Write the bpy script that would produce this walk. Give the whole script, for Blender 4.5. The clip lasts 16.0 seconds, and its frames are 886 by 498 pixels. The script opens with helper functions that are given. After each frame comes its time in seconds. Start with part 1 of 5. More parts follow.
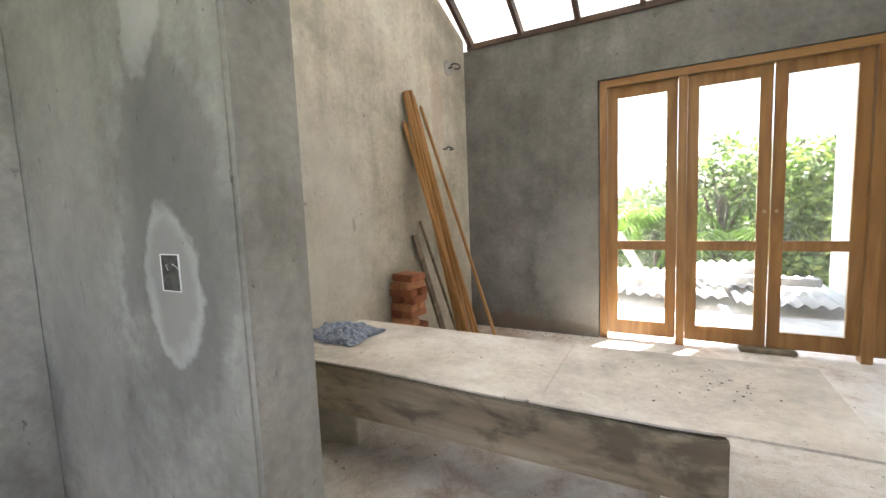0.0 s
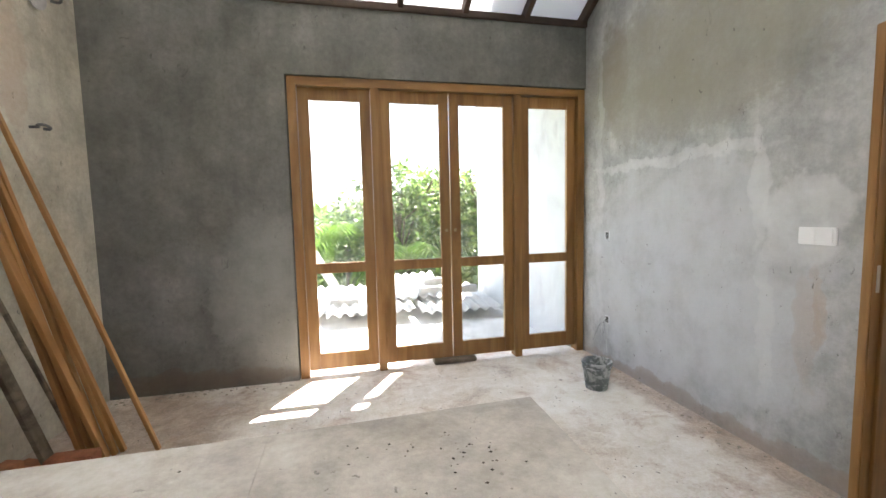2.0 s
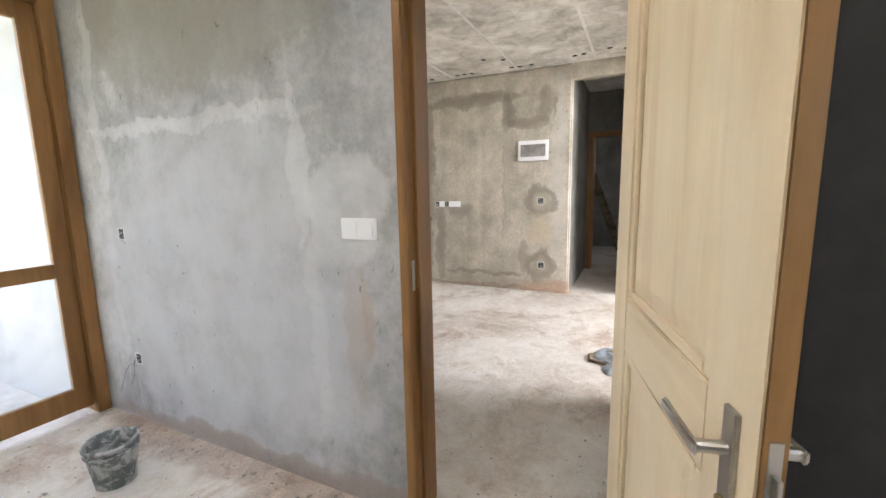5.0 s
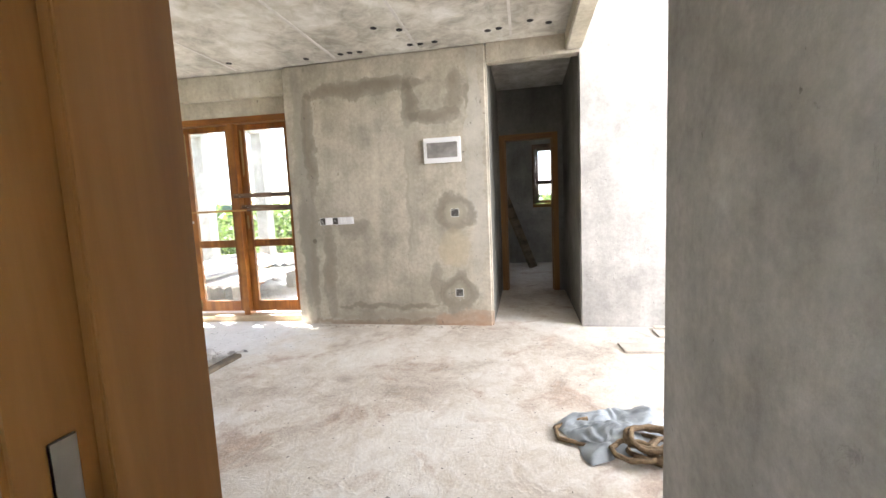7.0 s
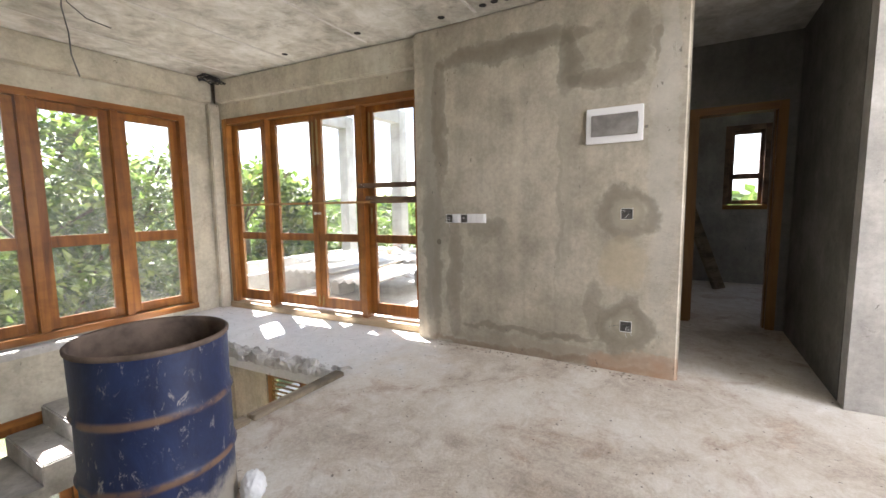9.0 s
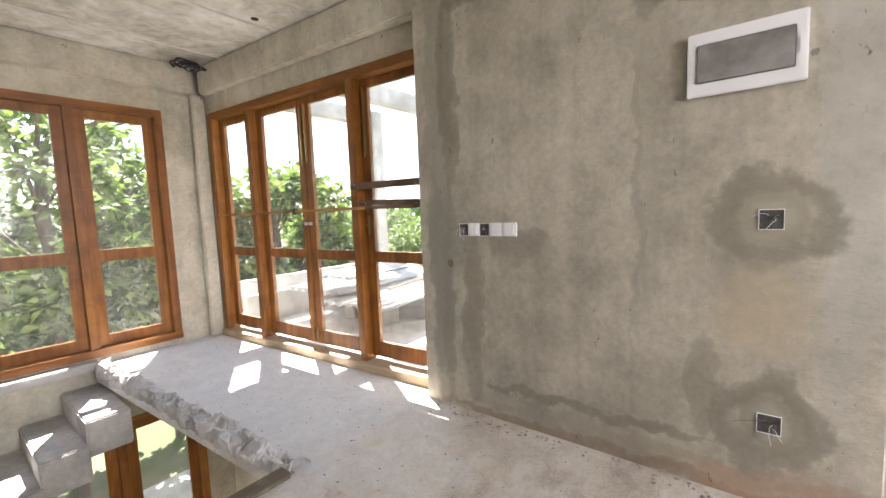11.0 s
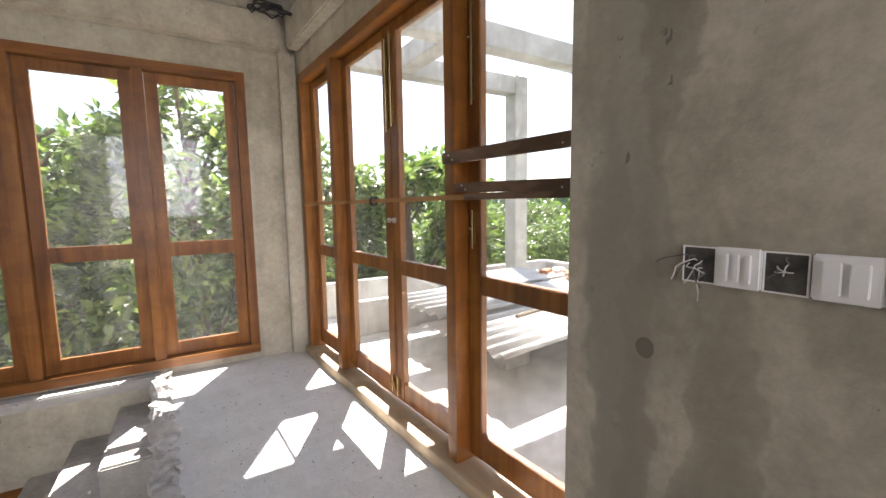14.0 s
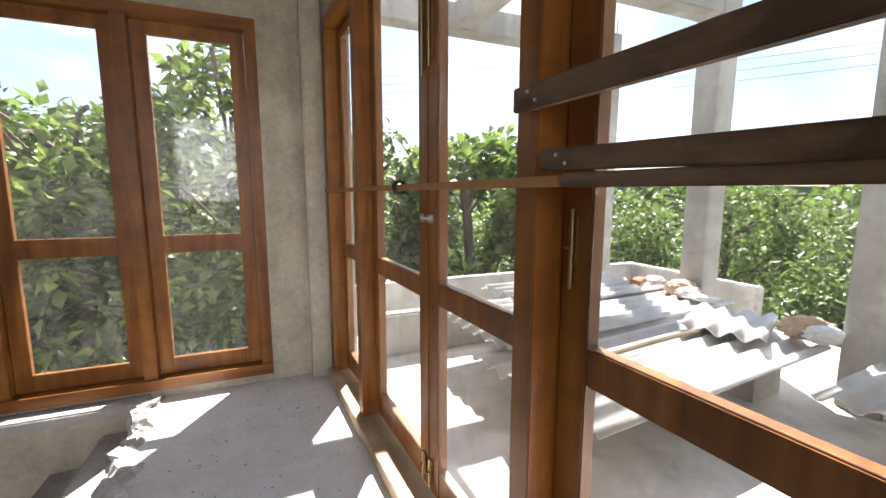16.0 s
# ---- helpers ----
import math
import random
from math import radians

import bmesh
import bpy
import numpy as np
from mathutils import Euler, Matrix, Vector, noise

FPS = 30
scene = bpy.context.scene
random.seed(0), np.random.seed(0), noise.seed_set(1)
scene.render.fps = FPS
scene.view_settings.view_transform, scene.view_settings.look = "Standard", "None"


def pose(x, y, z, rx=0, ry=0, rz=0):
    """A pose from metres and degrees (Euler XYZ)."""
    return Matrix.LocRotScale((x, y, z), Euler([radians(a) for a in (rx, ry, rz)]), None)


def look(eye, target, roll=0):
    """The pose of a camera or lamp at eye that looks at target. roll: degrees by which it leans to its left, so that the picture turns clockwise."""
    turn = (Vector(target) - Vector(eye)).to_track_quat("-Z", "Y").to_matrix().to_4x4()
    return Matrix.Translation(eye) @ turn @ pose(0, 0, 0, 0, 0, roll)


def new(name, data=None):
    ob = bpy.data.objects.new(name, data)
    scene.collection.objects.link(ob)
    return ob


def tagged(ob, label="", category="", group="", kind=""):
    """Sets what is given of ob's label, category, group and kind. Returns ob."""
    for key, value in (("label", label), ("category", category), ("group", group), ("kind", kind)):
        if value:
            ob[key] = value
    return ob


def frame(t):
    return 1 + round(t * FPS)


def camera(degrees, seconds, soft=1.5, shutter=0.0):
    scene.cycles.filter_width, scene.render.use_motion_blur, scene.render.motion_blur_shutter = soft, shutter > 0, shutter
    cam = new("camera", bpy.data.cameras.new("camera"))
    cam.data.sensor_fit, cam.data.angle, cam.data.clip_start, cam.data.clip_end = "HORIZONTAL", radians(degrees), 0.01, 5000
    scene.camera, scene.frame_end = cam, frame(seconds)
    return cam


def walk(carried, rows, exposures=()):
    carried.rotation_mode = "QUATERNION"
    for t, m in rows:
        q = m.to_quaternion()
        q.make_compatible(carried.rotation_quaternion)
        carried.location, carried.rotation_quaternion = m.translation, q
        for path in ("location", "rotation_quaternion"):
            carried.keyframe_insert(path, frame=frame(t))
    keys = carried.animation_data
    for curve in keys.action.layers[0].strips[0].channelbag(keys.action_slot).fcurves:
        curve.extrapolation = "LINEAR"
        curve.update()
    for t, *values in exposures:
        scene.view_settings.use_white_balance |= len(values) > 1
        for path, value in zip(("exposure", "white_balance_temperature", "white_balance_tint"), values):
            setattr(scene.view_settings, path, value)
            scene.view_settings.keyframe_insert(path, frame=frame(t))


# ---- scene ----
cam = camera(94.0, 16.0)
PATH = [
    (0, (0.008, 0.165, 1.349), (-0.935, 1.918, 1.156), -2.3),
    (0.5, (0.005, 0.401, 1.328), (-0.516, 2.325, 1.166), -1.7),
    (1, (-0.11, 0.591, 1.329), (-0.131, 2.585, 1.179), -2.3),
    (1.5, (-0.113, 0.758, 1.348), (0.136, 2.736, 1.187), -2.1),
    (2, (-0.112, 0.892, 1.363), (0.33, 2.835, 1.196), -1.3),
    (2.5, (-0.1, 1.024, 1.389), (0.643, 2.874, 1.233), -0.8),
    (2.8, (-0.085, 1.104, 1.394), (0.928, 2.822, 1.24), -0.7),
    (3, (-0.061, 1.15, 1.396), (1.078, 2.786, 1.234), -0.6),
    (3.5, (0.077, 1.219, 1.401), (1.483, 2.627, 1.208), -0.5),
    (4, (0.297, 1.267, 1.4), (1.855, 2.501, 1.179), -0.9),
    (4.5, (0.512, 1.335, 1.386), (2.192, 2.389, 1.125), -1.2),
    (5, (0.756, 1.427, 1.375), (2.543, 2.275, 1.08), -1.1),
    (5.2, (0.848, 1.461, 1.37), (2.666, 2.239, 1.067), -1.4),
    (7.3, (2.022, 1.918, 1.249), (3.976, 2.298, 1.048), -2.6),
    (7.5, (2.091, 1.945, 1.259), (4.03, 2.391, 1.054), -2.4),
    (8, (2.307, 2.03, 1.229), (4.197, 2.654, 1.034), -1.5),
    (8.5, (2.556, 2.12, 1.247), (4.372, 2.937, 1.054), -1.0),
    (9, (2.828, 2.211, 1.254), (4.548, 3.21, 1.047), -0.8),
    (9.2, (2.94, 2.242, 1.273), (4.623, 3.3, 1.059), -0.9),
    (11.3, (4.175, 2.656, 1.265), (5.716, 3.918, 1.089), -2.1),
    (11.5, (4.269, 2.714, 1.274), (5.791, 4.001, 1.107), -2.0),
    (12, (4.416, 2.839, 1.276), (5.91, 4.16, 1.125), -2.3),
    (12.5, (4.642, 2.988, 1.285), (5.984, 4.463, 1.144), -2.0),
    (13, (4.804, 3.167, 1.264), (6.046, 4.728, 1.119), -1.1),
    (13.5, (4.965, 3.377, 1.275), (6.119, 5.001, 1.098), -1.0),
    (14, (5.171, 3.576, 1.27), (6.213, 5.271, 1.062), -0.8),
    (14.5, (5.318, 3.763, 1.261), (6.264, 5.511, 1.034), -0.5),
    (15, (5.422, 3.996, 1.264), (6.279, 5.786, 1.017), -0.2),
    (15.5, (5.531, 4.186, 1.262), (6.323, 6.004, 1.004), -0.0),
    (16, (5.647, 4.366, 1.281), (6.419, 6.191, 1.016), 0.1),
]
EXPOSURES = [(0.0, 4.15, 6500, 14), (1.0, 4.1, 6400, 14), (2.0, 3.85, 6350, 14), (3.0, 3.86, 6350, 14), (4.0, 3.7, 6350, 15), (5.2, 3.97, 6350, 16), (7.3, 4.02, 6400, 15), (8.0, 3.66, 6450, 15), (8.5, 3.55, 6450, 16), (9.2, 3.45, 6450, 16), (11.3, 3.45, 6500, 17), (14.0, 2.93, 6550, 18), (16.0, 2.5, 6550, 18)]
walk(cam, [(t, look(eye, target, roll)) for t, eye, target, roll in PATH], EXPOSURES)

# ---- world and sun ----
SUN_EL, SUN_AZ = 52.5, 30.0          # azimuth measured from +y towards +x
world = bpy.data.worlds.new("sky_world")
scene.world = world
world.use_nodes = True
wn = world.node_tree.nodes
sky = wn.new("ShaderNodeTexSky")
sky.sky_type = 'NISHITA'
sky.sun_disc = False
sky.sun_elevation = radians(SUN_EL)
sky.sun_rotation = radians(SUN_AZ)
sky.air_density, sky.dust_density = 1.0, 0.9
wn["Background"].inputs["Strength"].default_value = 0.05
wl = world.node_tree.links
tc = wn.new("ShaderNodeTexCoord")
mp = wn.new("ShaderNodeMapping")
mp.inputs["Scale"].default_value = (1.0, 1.0, 2.6)
wl.new(tc.outputs["Generated"], mp.inputs["Vector"])
cn = wn.new("ShaderNodeTexNoise")
cn.inputs["Scale"].default_value, cn.inputs["Detail"].default_value, cn.inputs["Roughness"].default_value = 3.2, 8.0, 0.6
wl.new(mp.outputs[0], cn.inputs["Vector"])
cr = wn.new("ShaderNodeMapRange")
cr.interpolation_type = 'SMOOTHSTEP'
cr.inputs[1].default_value, cr.inputs[2].default_value, cr.inputs[3].default_value, cr.inputs[4].default_value = 0.44, 0.66, 0.0, 0.85
wl.new(cn.outputs["Fac"], cr.inputs[0])
cm = wn.new("ShaderNodeMix")
cm.data_type = 'RGBA'
wl.new(cr.outputs[0], cm.inputs[0])
wl.new(sky.outputs[0], cm.inputs[6])
cm.inputs[7].default_value = (8.2, 8.4, 8.7, 1)
wl.new(cm.outputs[2], wn["Background"].inputs[0])
sun_data = bpy.data.lights.new("sun", 'SUN')
sun_data.energy, sun_data.angle, sun_data.color = 3.9, radians(0.5), (1.0, 0.955, 0.89)
sun = new("sun", sun_data)
_e, _a = radians(SUN_EL), radians(SUN_AZ)
SUN_DIR = Vector((math.cos(_e) * math.sin(_a), math.cos(_e) * math.cos(_a), math.sin(_e)))
sun.matrix_world = look(SUN_DIR * 40, (0, 0, 0))

# fill lamp added in an unseen south opening to brighten the hall
lamp = bpy.data.lights.new("south_fill_lamp", 'AREA')
lamp.shape, lamp.size, lamp.size_y, lamp.energy, lamp.color = 'RECTANGLE', 2.7, 3.1, 38.0, (0.97, 0.98, 1.0)
new("south_fill_lamp", lamp).matrix_world = look((4.2, -2.66, 2.6), (4.2, 4.0, 1.6))

lamp = bpy.data.lights.new("entry_opening_sky", 'AREA')
lamp.shape, lamp.size, lamp.size_y, lamp.energy, lamp.color = 'RECTANGLE', 1.9, 1.5, 0.4, (1.0, 0.98, 0.95)
new("entry_opening_sky", lamp).matrix_world = look((-0.2, -2.05, 1.75), (-0.2, 3.0, 1.3))


# ---- materials ----
class Nodes:
    """A small wrapper to wire up one material."""
    def __init__(self, name):
        self.mat = bpy.data.materials.new(name)
        self.mat.use_nodes = True
        self.t = self.mat.node_tree
        self.bsdf = self.t.nodes["Principled BSDF"]
        self.out = self.t.nodes["Material Output"]

    def n(self, kind, **kw):
        node = self.t.nodes.new(kind)
        for k, v in kw.items():
            if k in node.inputs:
                node.inputs[k].default_value = v
        return node

    def link(self, a, b):
        self.t.links.new(a, b)

    def coords(self, scale=(1, 1, 1), space="Object"):
        tc = self.n("ShaderNodeTexCoord")
        mp = self.n("ShaderNodeMapping")
        mp.inputs["Scale"].default_value = scale
        self.link(tc.outputs[space], mp.inputs["Vector"])
        return mp.outputs["Vector"]

    def world_pos(self, scale=(1, 1, 1)):
        g = self.n("ShaderNodeNewGeometry")
        mp = self.n("ShaderNodeMapping")
        mp.inputs["Scale"].default_value = scale
        self.link(g.outputs["Position"], mp.inputs["Vector"])
        return mp.outputs["Vector"]

    def noise(self, vec, scale, detail=6, rough=0.6, distort=0.0):
        n = self.n("ShaderNodeTexNoise", Scale=scale, Detail=detail, Roughness=rough, Distortion=distort)
        self.link(vec, n.inputs["Vector"])
        return n.outputs["Fac"]

    def ramp(self, fac, stops):
        r = self.n("ShaderNodeValToRGB")
        el = r.color_ramp.elements
        while len(el) < len(stops):
            el.new(0.5)
        for e, (p, c) in zip(el, stops):
            e.position = p
            e.color = (*c, 1) if len(c) == 3 else c
        self.link(fac, r.inputs["Fac"])
        return r.outputs["Color"]

    def mix(self, fac, a, b, mode="MIX"):
        m = self.n("ShaderNodeMix")
        m.data_type, m.blend_type = 'RGBA', mode
        for sock, v in ((m.inputs[0], fac), (m.inputs[6], a), (m.inputs[7], b)):
            if isinstance(v, (int, float)):
                sock.default_value = v
            elif isinstance(v, tuple):
                sock.default_value = (*v, 1)
            else:
                self.link(v, sock)
        return m.outputs[2]

    def math(self, op, a, b=0.0, clamp=False):
        m = self.n("ShaderNodeMath")
        m.operation, m.use_clamp = op, clamp
        for sock, v in ((m.inputs[0], a), (m.inputs[1], b)):
            if isinstance(v, (int, float)):
                sock.default_value = v
            else:
                self.link(v, sock)
        return m.outputs[0]

    def span(self, val, a, b, c=0.0, d=1.0):
        m = self.n("ShaderNodeMapRange")
        m.interpolation_type = 'SMOOTHSTEP'
        for k, v in zip((1, 2, 3, 4), (a, b, c, d)):
            m.inputs[k].default_value = v
        self.link(val, m.inputs[0])
        return m.outputs[0]

    def near(self, pos, centre, radii):
        """Distance from a centre, in radii."""
        v = self.n("ShaderNodeVectorMath")
        v.operation = 'SUBTRACT'
        self.link(pos, v.inputs[0])
        v.inputs[1].default_value = centre
        w = self.n("ShaderNodeVectorMath")
        w.operation = 'DIVIDE'
        self.link(v.outputs[0], w.inputs[0])
        w.inputs[1].default_value = radii
        q = self.n("ShaderNodeVectorMath")
        q.operation = 'LENGTH'
        self.link(w.outputs[0], q.inputs[0])
        return q.outputs["Value"]

    def bump(self, fac, strength=0.3, dist=0.01, prev=None):
        b = self.n("ShaderNodeBump", Strength=strength, Distance=dist)
        self.link(fac, b.inputs["Height"])
        if prev is not None:
            self.link(prev, b.inputs["Normal"])
        self.link(b.outputs[0], self.bsdf.inputs["Normal"])
        return b.outputs[0]

    def finish(self, colour=None, rough=0.8, metal=0.0, spec=None):
        b = self.bsdf
        if colour is not None:
            if isinstance(colour, tuple):
                b.inputs["Base Color"].default_value = (*colour, 1)
            else:
                self.link(colour, b.inputs["Base Color"])
        if isinstance(rough, (int, float)):
            b.inputs["Roughness"].default_value = rough
        else:
            self.link(rough, b.inputs["Roughness"])
        b.inputs["Metallic"].default_value = metal
        if spec is not None:
            b.inputs["Specular IOR Level"].default_value = spec
        return self.mat


def plaster(name, dark, mid, light, stains=(), patches=()):
    """Trowelled cement render: cloudy tone, trowel marks, pits; stains and patches at places of their own."""
    k = Nodes(name)
    p = k.world_pos()
    big = k.noise(p, 1.1, 5, 0.6, 0.3)
    c = k.ramp(big, [(0.34, dark), (0.5, mid), (0.66, light)])
    cloud = k.noise(k.world_pos((1, 1, 0.7)), 2.3, 4, 0.55, 0.5)
    c = k.mix(0.22, c, k.ramp(cloud, [(0.36, (0.30, 0.295, 0.285)), (0.64, (0.68, 0.68, 0.68))]), "OVERLAY")
    med = k.noise(p, 3.6, 6, 0.6, 0.2)
    c = k.mix(0.40, c, k.ramp(med, [(0.28, (0.26, 0.26, 0.26)), (0.72, (0.74, 0.74, 0.74))]), "OVERLAY")
    grit = k.noise(p, 26.0, 6, 0.75)
    c = k.mix(0.42, c, k.ramp(grit, [(0.3, (0.32, 0.32, 0.32)), (0.7, (0.68, 0.68, 0.68))]), "OVERLAY")
    streak = k.noise(k.world_pos((7, 7, 0.5)), 1.0, 4, 0.6)
    c = k.mix(0.22, c, k.ramp(streak, [(0.35, (0.33, 0.33, 0.33)), (0.65, (0.66, 0.66, 0.66))]), "OVERLAY")
    wob = k.noise(p, 7.0, 5, 0.65)
    shove = k.n("ShaderNodeCombineXYZ")
    k.link(k.math('MULTIPLY', k.math('SUBTRACT', k.noise(p, 3.1, 4, 0.6), 0.5), 0.22), shove.inputs[0])
    k.link(k.math('MULTIPLY', k.math('SUBTRACT', k.noise(p, 3.7, 4, 0.6), 0.5), 0.22), shove.inputs[1])
    k.link(k.math('MULTIPLY', k.math('SUBTRACT', k.noise(p, 4.3, 4, 0.6), 0.5), 0.22), shove.inputs[2])
    moved = k.n("ShaderNodeVectorMath")
    k.link(p, moved.inputs[0])
    k.link(shove.outputs[0], moved.inputs[1])
    q = moved.outputs[0]
    for centre, radii, colour, amount, ring in stains:
        d = k.math('ADD', k.near(q, centre, radii), k.math('MULTIPLY', k.math('SUBTRACT', wob, 0.5), 0.7))
        f = k.math('ADD', k.math('MULTIPLY', k.span(d, 1.08, 0.88), 0.6), k.math('MULTIPLY', k.span(d, 1.1, 0.35), 0.4))
        if ring:
            f = k.math('MULTIPLY', f, k.span(d, ring - 0.3, ring + 0.2, 0.2, 1.0))
        c = k.mix(k.math('MULTIPLY', k.math('MULTIPLY', f, amount), k.span(med, 0.25, 0.65, 0.55, 1.0)), c, colour)
    for centre, radii, field, edge, amount in patches:
        d = k.math('ADD', k.near(p, centre, radii), k.math('MULTIPLY', k.math('SUBTRACT', wob, 0.5), 0.9))
        c = k.mix(k.math('MULTIPLY', k.span(d, 1.12, 0.9), amount), c, field)
        rim = k.math('MULTIPLY', k.span(d, 0.62, 0.92), k.span(d, 1.15, 0.96))
        c = k.mix(k.math('MULTIPLY', rim, k.math('MULTIPLY', k.span(med, 0.3, 0.6, 0.35, 1.0), amount)), c, edge)
    fine = k.noise(p, 38.0, 5, 0.7)
    pits = k.noise(k.world_pos((1, 1, 0.6)), 24.0, 4, 0.6)
    pit = k.math('MULTIPLY', k.span(pits, 0.335, 0.29), k.span(k.noise(p, 2.2, 4, 0.6), 0.47, 0.56))
    scrape = k.math('MULTIPLY', k.span(k.noise(k.world_pos((1, 1, 0.55)), 9.0, 7, 0.75, 0.8), 0.385, 0.325), k.span(k.noise(p, 1.4, 4, 0.6), 0.47, 0.58))
    c = k.mix(k.math('MULTIPLY', scrape, 0.5), c, tuple(0.45 * x for x in dark))
    c = k.mix(k.math('MULTIPLY', pit, 0.6), c, (0.10, 0.095, 0.085))
    h = k.math('SUBTRACT', k.math('ADD', k.math('MULTIPLY', fine, 0.35), k.math('MULTIPLY', med, 0.9)), k.math('MULTIPLY', pit, 0.5))
    k.bump(k.math('SUBTRACT', h, k.math('MULTIPLY', scrape, 0.5)), 0.5, 0.013)
    return k.finish(c, k.span(med, 0.2, 0.8, 0.95, 0.78), 0, 0.25)


def wood(name, dark, mid, light, axis, rough=0.42, grain=1.0, dirt=0.0):
    """Sawn or planed timber with grain along one local axis (0, 1 or 2)."""
    k = Nodes(name)
    sc = [8.0, 8.0, 8.0]
    sc[axis] = 0.7
    vec = k.coords(tuple(sc))
    tc = k.n("ShaderNodeObjectInfo")
    off = k.n("ShaderNodeVectorMath")
    off.operation = 'ADD'
    k.link(vec, off.inputs[0])
    mul = k.math('MULTIPLY', tc.outputs["Random"], 37.0)
    k.link(mul, off.inputs[1])
    v = off.outputs[0]
    g = k.noise(v, 1.0 * grain, 5, 0.6, 1.2)
    c = k.ramp(g, [(0.15, dark), (0.5, mid), (0.85, light)])
    f = k.noise(v, 5.0, 4, 0.7, 0.3)
    c = k.mix(0.14, c, k.ramp(f, [(0.3, (0.25, 0.25, 0.25)), (0.7, (0.75, 0.75, 0.75))]), "OVERLAY")
    if dirt:
        patch = k.noise(k.coords((2.2, 2.2, 5.0)), 1.3, 5, 0.65, 0.4)
        c = k.mix(k.span(patch, 0.44, 0.6, 0.0, dirt), c, tuple(0.35 * x for x in dark))
    k.bump(f, 0.15, 0.004)
    return k.finish(c, rough, 0, 0.4)


def simple(name, colour, rough=0.5, metal=0.0, var=0.25, scale=9.0, bump=0.1, spec=None):
    """Plain material with slight mottling and relief."""
    k = Nodes(name)
    v = k.coords()
    f = k.noise(v, scale, 5, 0.6)
    lo, hi = tuple(x * (1 - var) for x in colour), tuple(min(1, x * (1 + var)) for x in colour)
    c = k.ramp(f, [(0.3, lo), (0.7, hi)])
    if bump:
        k.bump(f, bump, 0.01)
    return k.finish(c, rough, metal, spec)


def flat(name, colour, rough=0.5, metal=0.0):
    return Nodes(name).finish(colour, rough, metal)


DAMP = (0.22, 0.195, 0.15)
RUST = (0.45, 0.27, 0.17)
M_PLASTER = plaster("cement_plaster", (0.27, 0.26, 0.235), (0.36, 0.35, 0.32), (0.45, 0.44, 0.41))
# darker copy of the plaster: shade of backlit wall and corridor put into the colour
M_PLASTER_DARK = plaster("shaded_grey_plaster", (0.15, 0.144, 0.126), (0.185, 0.178, 0.157), (0.225, 0.216, 0.195),
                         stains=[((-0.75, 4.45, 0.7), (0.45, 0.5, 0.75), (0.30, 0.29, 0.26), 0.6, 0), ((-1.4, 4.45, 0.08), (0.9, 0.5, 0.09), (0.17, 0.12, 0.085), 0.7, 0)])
M_PLASTER_PIER = plaster("patched_grey_plaster", (0.24, 0.23, 0.205), (0.31, 0.30, 0.27), (0.385, 0.375, 0.345),
                         stains=[((-1.29, 0.865, 1.30), (0.30, 0.1, 0.62), (0.16, 0.155, 0.14), 0.85, 0), ((-1.35, 0.865, 2.0), (0.12, 0.1, 0.22), (0.58, 0.57, 0.54), 0.6, 0), ((-1.95, 0.865, 1.4), (0.32, 0.1, 1.3), (0.40, 0.375, 0.335), 0.55, 0)],
                         patches=[((-1.30, 0.865, 1.145), (0.14, 0.1, 0.235), (0.37, 0.36, 0.335), (0.47, 0.465, 0.445), 0.7)])
M_PLASTER_WARM = plaster("warm_cement_plaster", (0.41, 0.375, 0.295), (0.50, 0.465, 0.375), (0.58, 0.545, 0.455),
                         stains=[((-2.15, 2.4, 1.25), (0.6, 0.55, 0.85), (0.56, 0.535, 0.48), 0.6, 0), ((-2.1, 3.9, 2.35), (0.5, 0.10, 0.45), (0.42, 0.29, 0.20), 0.5, 0)])
M_PLASTER_A = plaster("pale_cement_plaster", (0.31, 0.31, 0.295), (0.40, 0.40, 0.39), (0.50, 0.505, 0.50),
                      stains=[((2.1, 3.35, 0.85), (0.5, 1.05, 0.95), (0.56, 0.57, 0.585), 0.95, 0),
                              ((2.1, 3.4, 2.38), (0.5, 1.1, 0.55), (0.27, 0.255, 0.205), 0.85, 0),
                              ((2.1, 4.05, 2.5), (0.5, 0.2, 0.4), (0.25, 0.225, 0.17), 0.6, 0),
                              ((2.1, 3.45, 1.71), (0.5, 0.85, 0.045), (0.70, 0.70, 0.69), 0.6, 0),
                              ((2.1, 2.74, 1.45), (0.5, 0.05, 0.36), (0.70, 0.70, 0.69), 0.55, 0),
                              ((2.1, 2.68, 0.75), (0.5, 0.035, 0.55), (0.68, 0.68, 0.67), 0.4, 0),
                              ((2.1, 4.22, 1.5), (0.5, 0.045, 1.3), (0.66, 0.66, 0.66), 0.35, 0),
                              ((2.1, 2.50, 1.30), (0.5, 0.23, 0.25), (0.70, 0.70, 0.69), 0.75, 0),
                              ((2.1, 2.47, 0.72), (0.5, 0.07, 0.30), (0.43, 0.32, 0.23), 0.38, 0), ((2.1, 2.41, 0.85), (0.5, 0.03, 0.22), (0.45, 0.32, 0.21), 0.45, 0),
                              ((2.1, 2.9, 0.04), (0.5, 1.6, 0.07), (0.33, 0.25, 0.19), 0.7, 0)])
DEEP = (0.195, 0.175, 0.135)
